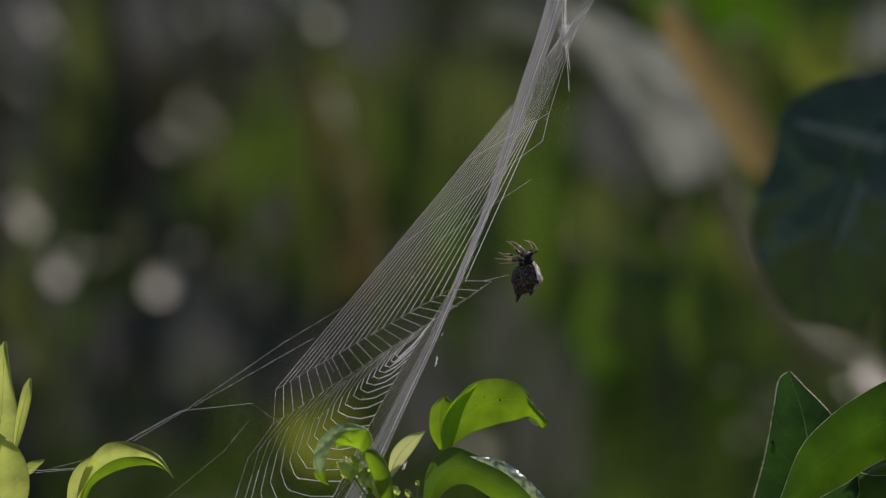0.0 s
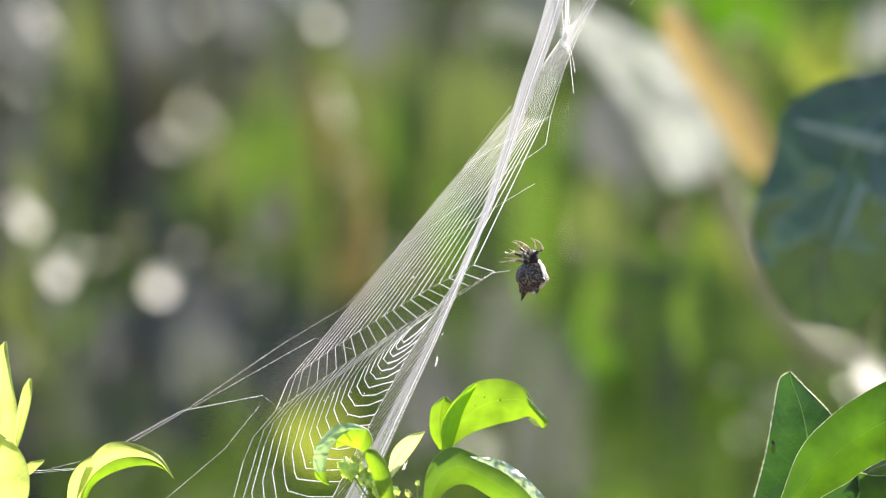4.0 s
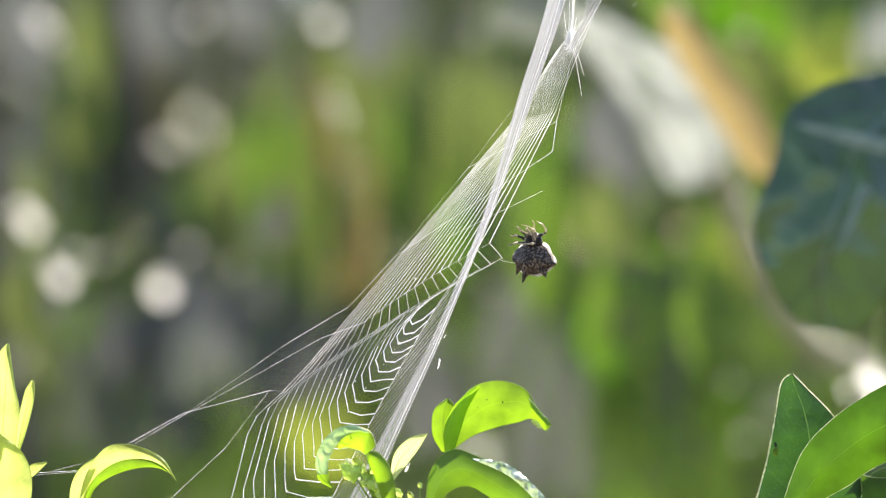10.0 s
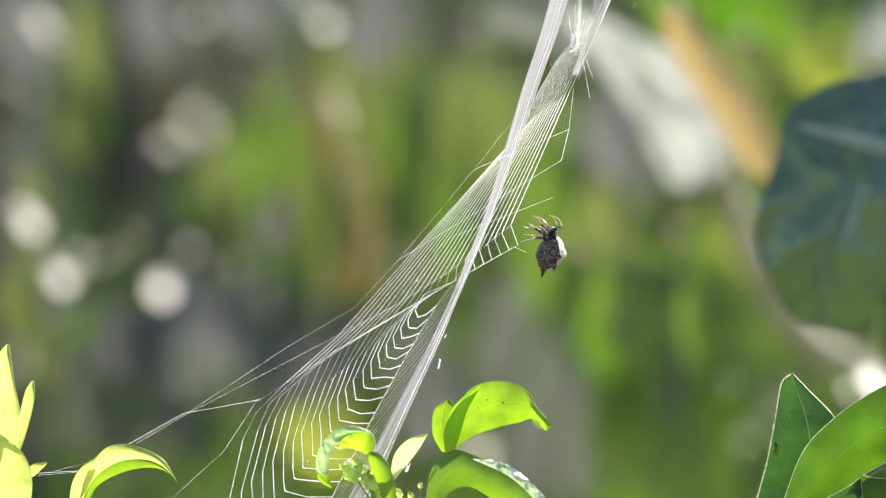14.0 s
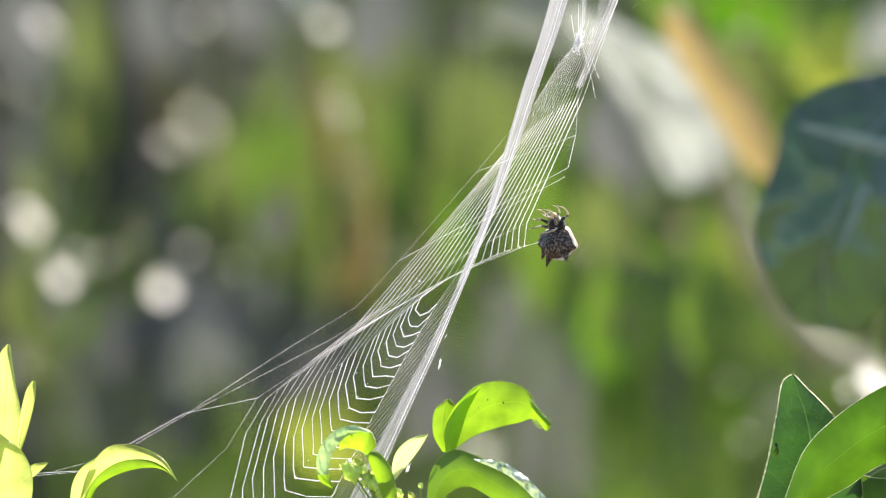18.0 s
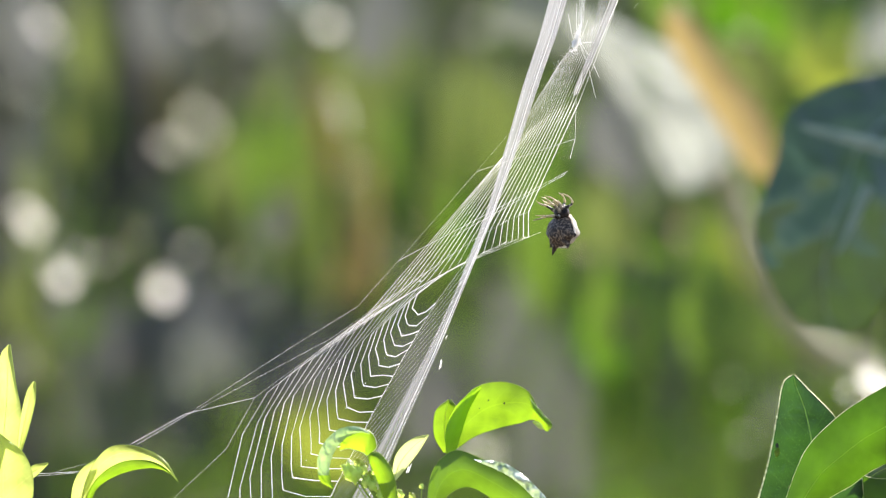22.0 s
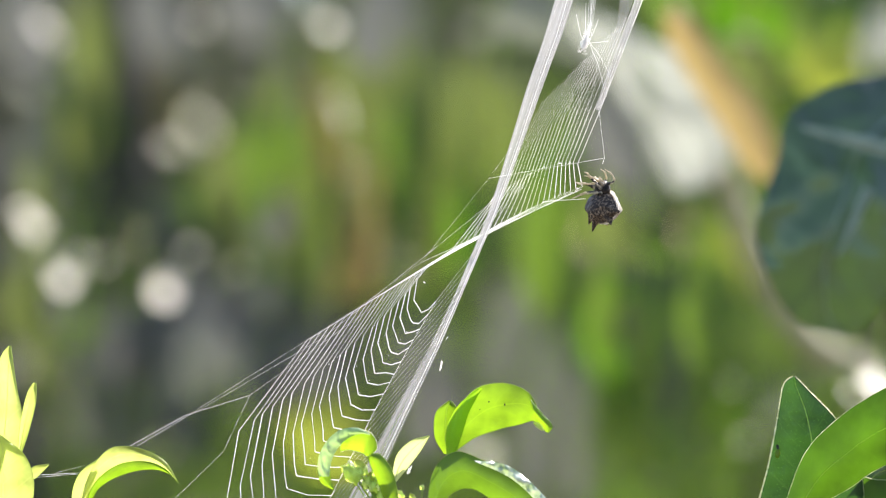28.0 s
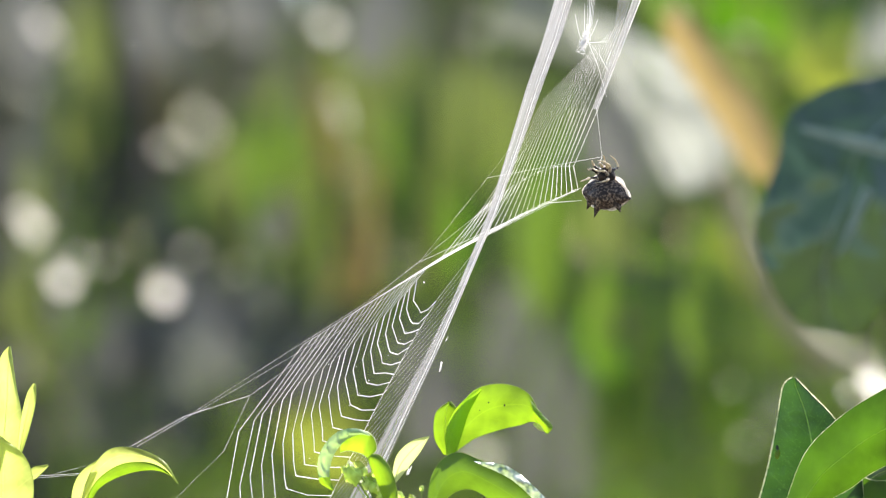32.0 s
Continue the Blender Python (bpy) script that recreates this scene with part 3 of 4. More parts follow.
BLADES = [(1165, 660, 1160, 470, 60, 0.8, WOODLAND), (1062, 660, 1066, 430, 56, 0.7, LIME), (1232, 650, 1214, 480, 50, 0.7, LIME), (1112, 640, 1108, 510, 40, 0.7, OLIVE), (1195, 460, 1120, 400, 60, 0.75, LIME), (1010, 600, 1004, 420, 40, 0.8, WOODLAND), (1290, 600, 1275, 440, 44, 0.75, WOODLAND), (690, 330, 700, 150, 34, 1.0, LIME), (450, 400, 470, 200, 40, 1.0, LIME), (520, 340, 510, 180, 36, 1.0, LIME)]
RIGHT_GREENS = [(1140, 620, 1170, 440, 110, 0.9, WOODLAND), (1190, 720, 1260, 430, 180, 1.2, WOODLAND), (1210, 470, 1420, 350, 150, 1.1, LIME), (1290, 60, 1130, -50, 130, 0.9, LIME), (1330, 640, 1440, 460, 130, 1.1, THICKET_GREEN), (1330, 760, 1250, 640, 150, 1.2, WOODLAND), (1345, 190, 1295, 50, 120, 0.8, OLIVE), (1460, 50, 1330, 10, 150, 1.0, LIME), (1515, 165, 1425, 85, 110, 0.8, SUNNY), (1580, 90, 1440, -20, 130, 1.0, WOODLAND)]
for bx, by, tx, ty, w, d, mat in LEFT_GREENS + MIDDLE_GREENS + RIGHT_GREENS + BLADES:
    dx, dy = tx - bx, ty - by
    ln = math.hypot(dx, dy)
    px, py = -dy / ln * w / 2, dx / ln * w / 2
    run = [(0, 0.12), (0.25, 0.8), (0.5, 1.0), (0.75, 0.75), (1, 0.03)]
    leaf("blurred_leaf", [(bx + dx * f - px * g, by + dy * f - py * g) for f, g in run], [(bx + dx * f + px * g, by + dy * f + py * g) for f, g in run], mat,
         "green leaf of the undergrowth, out of focus", bulge=w * 0.15, away=d, margin=False, n=12, m=6, group="leaves of the undergrowth")
for pts, w, d in (([(612, 640), (604, 480), (596, 300), (590, 90)], 26, 1.25), ([(640, 560), (644, 440), (648, 350), (652, 260)], 44, 1.2), ([(585, 330), (572, 240), (562, 170), (556, 100)], 36, 1.2), ([(690, 420), (684, 330), (676, 250), (660, 180)], 30, 1.3)):
    run = (0.5, 1.0, 0.8, 0.1)
    leaf("dry_blade", [(x - w * 0.5 * g, y) for (x, y), g in zip(pts, run)], [(x + w * 0.5 * g, y) for (x, y), g in zip(pts, run)], BROWN,
         "dry straw-coloured grass blade, out of focus", "grass blade", bulge=w * 0.2, away=d, margin=False, n=12, m=6, group="dry grass blades")
LITTER = [(470, 740, 590, 590, 150, 1.15), (735, 800, 800, 640, 120, 1.2), (430, 690, 470, 590, 90, 1.2), (930, 900, 985, 560, 95, 1.2), (1030, 900, 1020, 640, 110, 1.25), (860, 700, 930, 480, 90, 1.4), (250, 820, 120, 600, 150, 1.35), (60, 800, 180, 640, 120, 1.4), (300, 640, 230, 540, 90, 1.2)]
MORE_LITTER = [(520, 640, 430, 480, 130, 1.2), (1080, 160, 1130, 400, 110, 1.2), (700, 690, 790, 560, 120, 1.4), (1420, 700, 1300, 720, 90, 1.3), (640, 120, 710, -50, 130, 1.45), (470, 70, 420, -60, 140, 1.45), (300, 120, 250, -60, 110, 1.5), (70, 150, 30, -50, 120, 1.5), (480, 440, 470, 330, 80, 1.1)]
for bx, by, tx, ty, w, d in LITTER + MORE_LITTER:
    dx, dy = tx - bx, ty - by
    ln = math.hypot(dx, dy)
    px, py = -dy / ln * w / 2, dx / ln * w / 2
    run = [(0, 0.3), (0.25, 0.85), (0.5, 1.0), (0.75, 0.8), (1, 0.1)]
    leaf("dead_leaf", [(bx + dx * f - px * g, by + dy * f - py * g) for f, g in run], [(bx + dx * f + px * g, by + dy * f + py * g) for f, g in run], GREY,
         "grey dead leaf in the litter, out of focus", bulge=w * 0.12, away=d, margin=False, n=12, m=6, group="dead leaves", ripple=6)

# Narrow upright blades of grass and sedge between the broad leaves, in clumps.
# middle x, y, spread x, y, count, length, width, metres away, materials
CLUMPS = [(500, 300, 70, 60, 16, 230, 24, 1.15, (LIME, OLIVE, WOODLAND, LIME, OLIVE)), (420, 380, 60, 50, 9, 170, 30, 1.3, (WOODLAND, OLIVE, DARK)), (600, 380, 45, 50, 10, 230, 20, 1.15, (BROWN, STRAW, BARK, BROWN, OLIVE)), (650, 400, 14, 30, 4, 200, 16, 1.1, (STRAW, STRAW, BROWN)),
          (760, 260, 110, 80, 16, 250, 22, 1.2, (WOODLAND, OLIVE, LIME, WOODLAND, VIVID)), (920, 330, 70, 70, 10, 240, 26, 1.1, (LIME, WOODLAND, VIVID, OLIVE)), (1080, 590, 32, 40, 8, 220, 30, 0.95, (VIVID, VIVID, LIME)), (1190, 570, 70, 70, 14, 220, 26, 1.0, (WOODLAND, WOODLAND, VIVID, DARK, THICKET_GREEN)),
          (1270, 420, 50, 30, 6, 120, 34, 1.0, (LIME, SUNNY, VIVID)), (1270, 680, 80, 50, 10, 170, 34, 1.2, (WOODLAND, DARK, VIVID)), (120, 230, 60, 80, 9, 200, 26, 1.4, (OLIVE, WOODLAND, GREY, GREY)), (1455, 90, 60, 34, 10, 110, 44, 0.8, (SUNNY, LIME, SUNNY)), (1280, 15, 70, 20, 6, 100, 44, 0.8, (VIVID, LIME)), (1550, 60, 30, 40, 4, 110, 40, 0.85, (GREY, SHEEN)), (300, 420, 70, 60, 6, 150, 28, 1.45, (DARK, DARK, WOODLAND)), (225, 290, 36, 90, 9, 220, 26, 1.45, (BARK, DARK, BARK)), (400, 530, 80, 45, 9, 120, 46, 1.2, (GREY, GREY, PALE)), (330, 560, 70, 40, 7, 120, 46, 1.2, (GREY, PALE)), (70, 540, 70, 70, 8, 130, 46, 1.2, (GREY, PALE, OLIVE)), (60, 330, 50, 60, 6, 150, 40, 1.2, (GREY, PALE, OLIVE)), (560, 640, 120, 60, 10, 140, 40, 1.3, (GREY, DARK, GREY, BROWN)), (1180, 700, 90, 60, 12, 170, 40, 1.0, (WOODLAND, DARK, WOODLAND)), (150, 650, 110, 60, 9, 150, 40, 1.4, (GREY, BROWN, GREY)), (230, 620, 70, 30, 7, 110, 50, 1.2, (GREY, PALE)), (350, 640, 90, 45, 10, 120, 60, 1.15, (PALE, GREY, PALE)), (350, 620, 70, 40, 6, 110, 60, 0.95, (PALE, GREY)), (340, 740, 60, 30, 6, 120, 50, 1.2, (DARK, WOODLAND))]
for i, (mx, my, dx, dy, count, ln, w, d, mats) in enumerate(CLUMPS):
    rnd = random.Random(700 + i)
    for k in range(count):
        x, y = mx + rnd.gauss(0, 0.6) * dx, my + rnd.gauss(0, 0.6) * dy
        h, g, lean = ln * rnd.uniform(0.35, 0.65), w * rnd.uniform(0.35, 0.65), rnd.uniform(-0.16, 0.16)
        run = [(-1, 0.55), (-0.4, 1.0), (0.3, 0.8), (1, 0.05)]
        leaf("grass_blade", [(x - lean * h * f * abs(f) - g * q, y - h * f) for f, q in run], [(x - lean * h * f * abs(f) + g * q, y - h * f) for f, q in run], rnd.choice(mats),
             "narrow upright blade of the undergrowth, out of focus", "grass blade", bulge=g * 0.4, away=d + rnd.uniform(-0.08, 0.08), margin=False, rib=False, n=8, m=4, group="grass blades of the undergrowth")

# Near-white scraps added far behind, to stand in for blurred sun glints.
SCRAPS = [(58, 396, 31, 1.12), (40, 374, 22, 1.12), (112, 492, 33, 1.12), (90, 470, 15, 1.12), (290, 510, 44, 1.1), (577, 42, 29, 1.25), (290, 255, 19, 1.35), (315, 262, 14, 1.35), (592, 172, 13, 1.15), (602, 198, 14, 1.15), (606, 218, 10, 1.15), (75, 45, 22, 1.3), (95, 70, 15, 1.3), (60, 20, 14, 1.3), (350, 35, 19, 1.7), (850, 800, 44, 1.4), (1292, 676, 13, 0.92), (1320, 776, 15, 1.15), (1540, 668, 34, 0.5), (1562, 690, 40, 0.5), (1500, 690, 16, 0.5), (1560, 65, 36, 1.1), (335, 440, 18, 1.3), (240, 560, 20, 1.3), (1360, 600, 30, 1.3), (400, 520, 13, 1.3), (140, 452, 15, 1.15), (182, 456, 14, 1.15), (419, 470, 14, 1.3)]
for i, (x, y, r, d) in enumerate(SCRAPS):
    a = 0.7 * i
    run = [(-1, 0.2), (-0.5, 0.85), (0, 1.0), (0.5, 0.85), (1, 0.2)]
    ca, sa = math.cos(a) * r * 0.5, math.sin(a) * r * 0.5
    leaf("bleached_scrap", [(x + ca * f - sa * g, y + sa * f + ca * g) for f, g in run], [(x + ca * f + sa * g, y + sa * f - ca * g) for f, g in run], GLINT_PALE,
         "pale scrap added for a sun glint, far out of focus", bulge=r * 0.1, lean=-r * 0.3, away=d, margin=False, rib=False, n=8, m=6, group="bleached scraps")
# ---- the orb web, seen nearly edge on ----
# Each loop of the spiral runs over the same stations (radii of the web). A station lies on a bow through
# three places: inner loop, middle loop, outer loop. One line for each moment of MOMENTS.
MOMENTS = [0.5, 6, 13, 19, 25, 30]
PACE = [(0, 0.5), (3.5, 2), (5.5, 5.5), (6, 6), (8, 7), (9.5, 7.6), (10.5, 9), (11, 11.5), (12, 13), (13, 13), (14.5, 14), (16.5, 14.5), (17, 15), (18, 18), (19, 19.5), (20, 19.5), (21, 20.5), (21.5, 22), (22, 21.5), (23, 23.5), (24, 25), (25, 25), (25.5, 26), (27.5, 30), (28, 30), (32, 29.6)]
HUB = [(1040, 10, 1012, 40, 985, 75), (1050, 10, 1015, 45, 985, 85), (1070, 20, 1025, 60, 985, 105), (1090, 20, 1040, 60, 990, 115), (1085, 20, 1030, 60, 985, 115), (1120, 20, 1060, 80, 960, 180)]
TOP = [(950, 215, 926, 205, 903, 192), (975, 210, 940, 210, 902, 210), (1003, 165, 952, 200, 895, 262), (1038, 175, 972, 205, 890, 275), (1005, 190, 952, 215, 888, 285), (1062, 195, 988, 212, 888, 320)]
BEND = [(822, 498, 652, 595, 488, 690), (853, 442, 690, 532, 535, 655), (899, 400, 768, 500, 590, 602), (938, 395, 825, 448, 640, 570), (930, 348, 853, 396, 664, 541), (1022, 290, 957, 299, 872, 352)]
FOLD = [(870, 498, 685, 620, 484, 750), (880, 465, 700, 562, 492, 705), (915, 434, 755, 528, 500, 683), (930, 437, 805, 483, 560, 632), (942, 396, 832, 445, 585, 594), (1030, 331, 935, 371, 800, 442)]
EAVE = [(715, 612, 600, 708, 425, 862), (738, 552, 622, 650, 445, 762), (750, 522, 626, 643, 434, 776), (745, 525, 625, 625, 440, 763), (730, 512, 615, 618, 424, 770), (738, 495, 622, 612, 427, 760)]
KNEE = [(704, 635, 600, 757, 400, 1010), (722, 583, 600, 752, 395, 1010), (735, 567, 598, 748, 395, 1010), (740, 563, 600, 745, 395, 1010), (729, 561, 590, 744, 385, 1010), (742, 558, 603, 740, 397, 1010)]
SEAM = [(760, 575, 660, 742, 532, 1000), (768, 550, 660, 740, 531, 1000), (770, 545, 660, 738, 530, 1000), (772, 540, 660, 737, 529, 1000), (766, 538, 654, 735, 523, 1000), (770, 536, 660, 733, 527, 1000)]
PILLAR = [(848, 430, 775, 598, 690, 775), (850, 430, 777, 598, 692, 775), (852, 430, 778, 598, 692, 775), (850, 430, 778, 598, 692, 775), (848, 432, 776, 598, 690, 775), (852, 430, 778, 598, 692, 775)]
STATIONS = {"hub": HUB, "top": TOP, "bend": BEND, "fold": FOLD, "eave": EAVE, "knee": KNEE, "seam": SEAM, "pillar": PILLAR}
DEPTH = {"hub": 3, "top": 2, "bend": 4, "fold": 7, "eave": 3, "shin": 0, "knee": -5, "seam": -2, "pillar": 0, "ankle": -4, "heel": -4, "brow": 5}   # mm behind the web's middle
ORDER = ["hub", "top", "bend", "fold", "brow", "eave", "shin", "ankle", "knee", "heel", "seam", "pillar"]
LOOPS = 22


def pace(t):
    """How far the web has turned at t seconds, on the scale of the moments."""
    for (t0, s0), (t1, s1) in zip(PACE, PACE[1:]):
        if t0 <= t <= t1:
            return s0 + (s1 - s0) * (t - t0) / (t1 - t0)
    return t


def blend(rows, t):
    """The row of numbers at t seconds, between the moments."""
    t = pace(t)
    t = min(max(t, MOMENTS[0]), MOMENTS[-1])
    for i in range(len(MOMENTS) - 1):
        if t <= MOMENTS[i + 1]:
            f = (t - MOMENTS[i]) / (MOMENTS[i + 1] - MOMENTS[i])
            return [a + (b - a) * f for a, b in zip(rows[i], rows[i + 1])]
    return list(rows[-1])


def place(station, u, t):
    """Where loop u (0 inner to 1 outer) crosses a station at t seconds."""
    if station == "shin":                             # halfway between eave and knee, bellied outwards
        return (place("eave", u, t) + place("knee", u, t)) / 2 + Vector((-9 - 6 * u, 0, -7)) * U
    if station == "brow":                             # the run from fold to eave bows upwards
        def free_run(w):
            a, b = place("fold", w, t), place("eave", w, t)
            return a.lerp(b, 0.62 + 0.06 * (1 - w)) + Vector((-0.6, 0, 0.8)) * (b - a).length * 0.09 * max(0.0, w) ** 0.45
        free, end, last, turned = free_run(u), place("fold", 1.0, t), free_run(1.0), pace(t)
        if free.x <= end.x:                           # past the last fold the loops keep together along the outermost one
            f = (end.x - free.x) / (end.x - last.x)
            if f < 1:
                free = free.lerp(end.lerp(last, f), 0.8 * min(1.0, (end.x - free.x) / (30 * U)) * max(0.0, min(1.0, (turned - 14) / 8)))
        else:                                         # inner loops follow the bundle first, which draws together as the web turns
            lo, hi = u, 1.0
            tied = min(1.0, (free.x - end.x) / (60 * U)) * max(0.0, min(1.0, (turned - 5) / 7))
            for _ in range(10):
                m = (lo + hi) / 2
                lo, hi = (m, hi) if place("fold", m, t).x > free.x else (lo, m)
            free = free.lerp(place("fold", m, t) + Vector((-2, 0, 3)) * u * U, tied)
        late = max(0.0, min(1.0, (turned - 24) / 5))  # at the last each loop leaves the bundle right above its eave
        x = place("eave", u, t).x + (25 + 85 * u) * U
        return free.lerp(end.lerp(last, max(0.0, min(1.0, (end.x - x) / (end.x - last.x)))), late)
    if station in ("ankle", "heel"):                  # round the corner at the knee
        near, far = place("knee", u, t), place("shin" if station == "ankle" else "seam", u, t)
        return near.lerp(far, 0.3) if station == "ankle" else near.lerp(far, 0.48) - Vector((0, 0, 4 * U))
    if station == "knee":
        u = u * 0.98 - 0.016
    x0, y0, x1, y1, x2, y2 = blend(STATIONS[station], t)
    a, b, c = (1 - u) * (1 - 2 * u), 4 * u * (1 - u), u * (2 * u - 1)
    sx, sy = sag(t)
    return at(a * x0 + b * x1 + c * x2 - sx, a * y0 + b * y1 + c * y2 - sy, DEPTH[station] * 0.001 * (1 - 0.3 * u))


def rod(name, length, radius, parent, mat):
    """A straight thread along its own z, centred; a band of melted threads where it is wide."""
    bm = bmesh.new()
    h = length / 2
    if radius > 3 * U:
        uv = bm.loops.layers.uv.new("UVMap")
        f = bm.faces.new([bm.verts.new(Vector((0, radius * a * (0.55 + 0.45 * b if mat == SILK_MIST else 0.9 - 0.1 * b), h * b))) for a, b in ((-1, -1), (1, -1), (1, 1), (-1, 1))])
        for loop, q in zip(f.loops, ((0, 0), (0, 1), (1, 1), (1, 0))):
            loop[uv].uv = q
        return part(name, bm, mat, parent)
    for s in (Vector((1, 0, 0)), Vector((0, 1, 0))):
        q = [bm.verts.new(s * radius * a + Vector((0, 0, h * b))) for a, b in ((-1, -1), (1, -1), (1, 1), (-1, 1))]
        bm.faces.new(q)
    return part(name, bm, mat, parent)


def between(a, b):
    return Matrix.Translation((a + b) / 2) @ (b - a).to_track_quat("Z", "Y").to_matrix().to_4x4()


TICKS = [0, 3, 5.5, 6, 8, 9.5, 10.5, 11, 12, 13, 14.5, 16.5, 18, 19, 20, 21, 21.5, 22, 23, 24, 25, 25.5, 26.5, 27.5, 28, 30, 32]
SPANS = []          # thread, and the function that gives its two ends at t seconds
web = tagged(new("spider_web"), "unfinished orb web of shining white silk, seen edge on", "web")


def span(name, ends, radius, mat=SILK):
    """A run of silk between two moving ends, in straight pieces of fixed length that slide along one another as the ends part."""
    lengths = [(b - a).length for a, b in (ends(t) for t in TICKS)]
    length = max(min(lengths), max(lengths) / 5)
    if max(lengths) < 1.04 * length:
        length = max(lengths)
    count = 1 if length == max(lengths) else math.ceil(max(lengths) / length * 0.999 + 0.02)
    for i in range(count):
        def pose_at(t, f=i / max(1, count - 1)):
            a, b = ends(t)
            d = (b - a).normalized()
            start = a + d * max(0, (b - a).length - length) * f
            return between(start, start + d * length)
        SPANS.append((rod(name, length, radius, web, mat), pose_at))


THICK = {"brow": 0.34, "ankle": 1.0, "heel": 0.95, "hub": 0.17, "top": 0.34, "bend": 0.38, "fold": 0.17, "eave": 0.84, "shin": 0.94, "knee": 1.05, "seam": 0.14}
WAVER = []
for k in range(LOOPS):
    jitter = random.Random(300 + k)
    WAVER.append({st: jitter.uniform(-1, 1) * (0.01 if st in ("heel", "seam", "eave", "shin") else 0.004) for st in ORDER})
for k in range(LOOPS):
    u = (k / (LOOPS - 1)) ** 0.88
    jitter = random.Random(k)
    for a, b in zip(ORDER, ORDER[1:]):
        if a == "fold" and k < 8 and k % 2:
            continue
        ua, ub = u + WAVER[k][a], u + WAVER[k][b]
        span({"top": "cross_thread", "fold": "bundle_thread", "brow": "bundle_thread"}.get(a, "spiral_thread"), lambda t, a=a, b=b, ua=ua, ub=ub: (place(a, ua, t), place(b, ub, t)), (THICK[a] * (1.08 - 0.4 * u) + (0.12 * u if a in ("fold", "brow") else 0)) * U * jitter.uniform(0.75, 1.25))


BEADS = []
for i in range(34):
    rnd = random.Random(60 + i)
    st, u = rnd.choice(("bend", "eave", "shin", "knee", "seam", "fold")), rnd.uniform(0.02, 0.8)
    bm = bmesh.new()
    bmesh.ops.create_icosphere(bm, subdivisions=1, radius=rnd.uniform(0.6, 1.3) * U)
    BEADS.append((part("bead", bm, SILK, web), st, u))


CLOT = [(730, 490), (733, 492), (738, 496), (743, 498), (745, 498), (751, 500)]     # a bright clot of silk on the sheet
bm = bmesh.new()
bmesh.ops.create_icosphere(bm, subdivisions=2, radius=1.5 * U)
for v in bm.verts:
    v.co = Vector((v.co.x * 1.5, v.co.y * 0.6, v.co.z)) * (1 + 0.5 * noise.noise(v.co * 6000))
clot = part("silk_clot", bm, SILK, web)


def anchor(rows, away=0.0):
    """A place that shifts with the moments."""
    def spot(t):
        x, y = blend(rows, t)
        sx, sy = sag(t)
        return at(x - sx, y - sy, away)
    return spot


def fixed(x, y, away=0.0):
    p = at(x, y, away)
    return lambda t: p


def line(name, a, b, radius):
    span(name, lambda t: (a(t), b(t)), radius * 0.65 * U)


# Radii along the stations, between chosen loops.
for st in ("bend", "fold", "seam"):
    for u0, u1 in ((0, 0.25), (0.25, 0.5), (0.5, 0.75), (0.75, 1.0)):
        span("radius_thread", lambda t, st=st, u0=u0, u1=u1: (place(st, u0, t), place(st, u1, t)), (0.28 if st == "seam" else 0.12) * U)
# Frame and mooring threads towards the shoots.
knot = fixed(325, 732)
line("mooring_thread", fixed(228, 786), knot, 0.45)
line("mooring_thread", fixed(240, 786), fixed(345, 724), 0.30)
line("mooring_thread", knot, anchor([(445, 714), (485, 685), (462, 708), (455, 704), (445, 704), (442, 700)]), 0.46)
line("mooring_thread", fixed(345, 722), anchor([(503, 606), (504, 608), (510, 613), (517, 613), (518, 615), (523, 615)]), 0.26)
line("mooring_thread", anchor([(445, 714), (485, 685), (462, 708), (455, 704), (445, 704), (442, 700)]), lambda t: place("fold", 0.985, t), 0.22)
edge_low = anchor([(503, 606), (504, 608), (510, 613), (517, 613), (518, 615), (523, 615)])
edge_mid = anchor([(612, 541), (613, 543), (630, 543), (632, 543), (631, 545), (640, 541)])
line("frame_thread", edge_low, edge_mid, 0.22)
line("frame_thread", edge_mid, anchor([(692, 448), (697, 452), (705, 460), (707, 462), (705, 460), (745, 465)]), 0.14)
inner_low = anchor([(556, 598), (562, 598), (586, 600), (588, 600), (580, 600), (575, 596)])
line("mooring_thread", fixed(348, 724), inner_low, 0.24)
line("frame_thread", inner_low, lambda t: place("bend", 0.72, t), 0.22)
line("frame_thread", anchor([(692, 448), (697, 452), (705, 460), (707, 462), (705, 460), (745, 465)]), anchor([(820, 290), (825, 296), (838, 300), (845, 305), (842, 302), (865, 316)]), 0.14)
line("frame_thread", anchor([(820, 290), (825, 296), (838, 300), (845, 305), (842, 302), (865, 316)]), anchor([(905, 185), (905, 190), (905, 215), (905, 232), (905, 230), (905, 262)]), 0.14)
line("radius_thread", anchor([(820, 290), (825, 296), (838, 300), (845, 305), (842, 302), (865, 316)]), anchor([(972, 200), (978, 210), (1005, 228), (1022, 242), (1012, 252), (1070, 280)]), 0.38)
line("radius_thread", anchor([(692, 448), (697, 452), (705, 460), (707, 462), (705, 460), (745, 465)]), anchor([(960, 250), (972, 264), (992, 282), (1008, 300), (998, 310), (1030, 335)]), 0.38)
line("frame_thread", anchor([(1003, 100), (1005, 110), (1015, 150), (1025, 170), (1012, 178), (1060, 195)]), anchor([(972, 200), (978, 210), (1005, 228), (1022, 242), (1012, 252), (1070, 280)]), 0.3)
line("frame_thread", anchor([(972, 200), (978, 210), (1005, 228), (1022, 242), (1012, 252), (1070, 280)]), anchor([(960, 250), (972, 264), (992, 282), (1008, 300), (1010, 255), (1068, 285)]), 0.5)
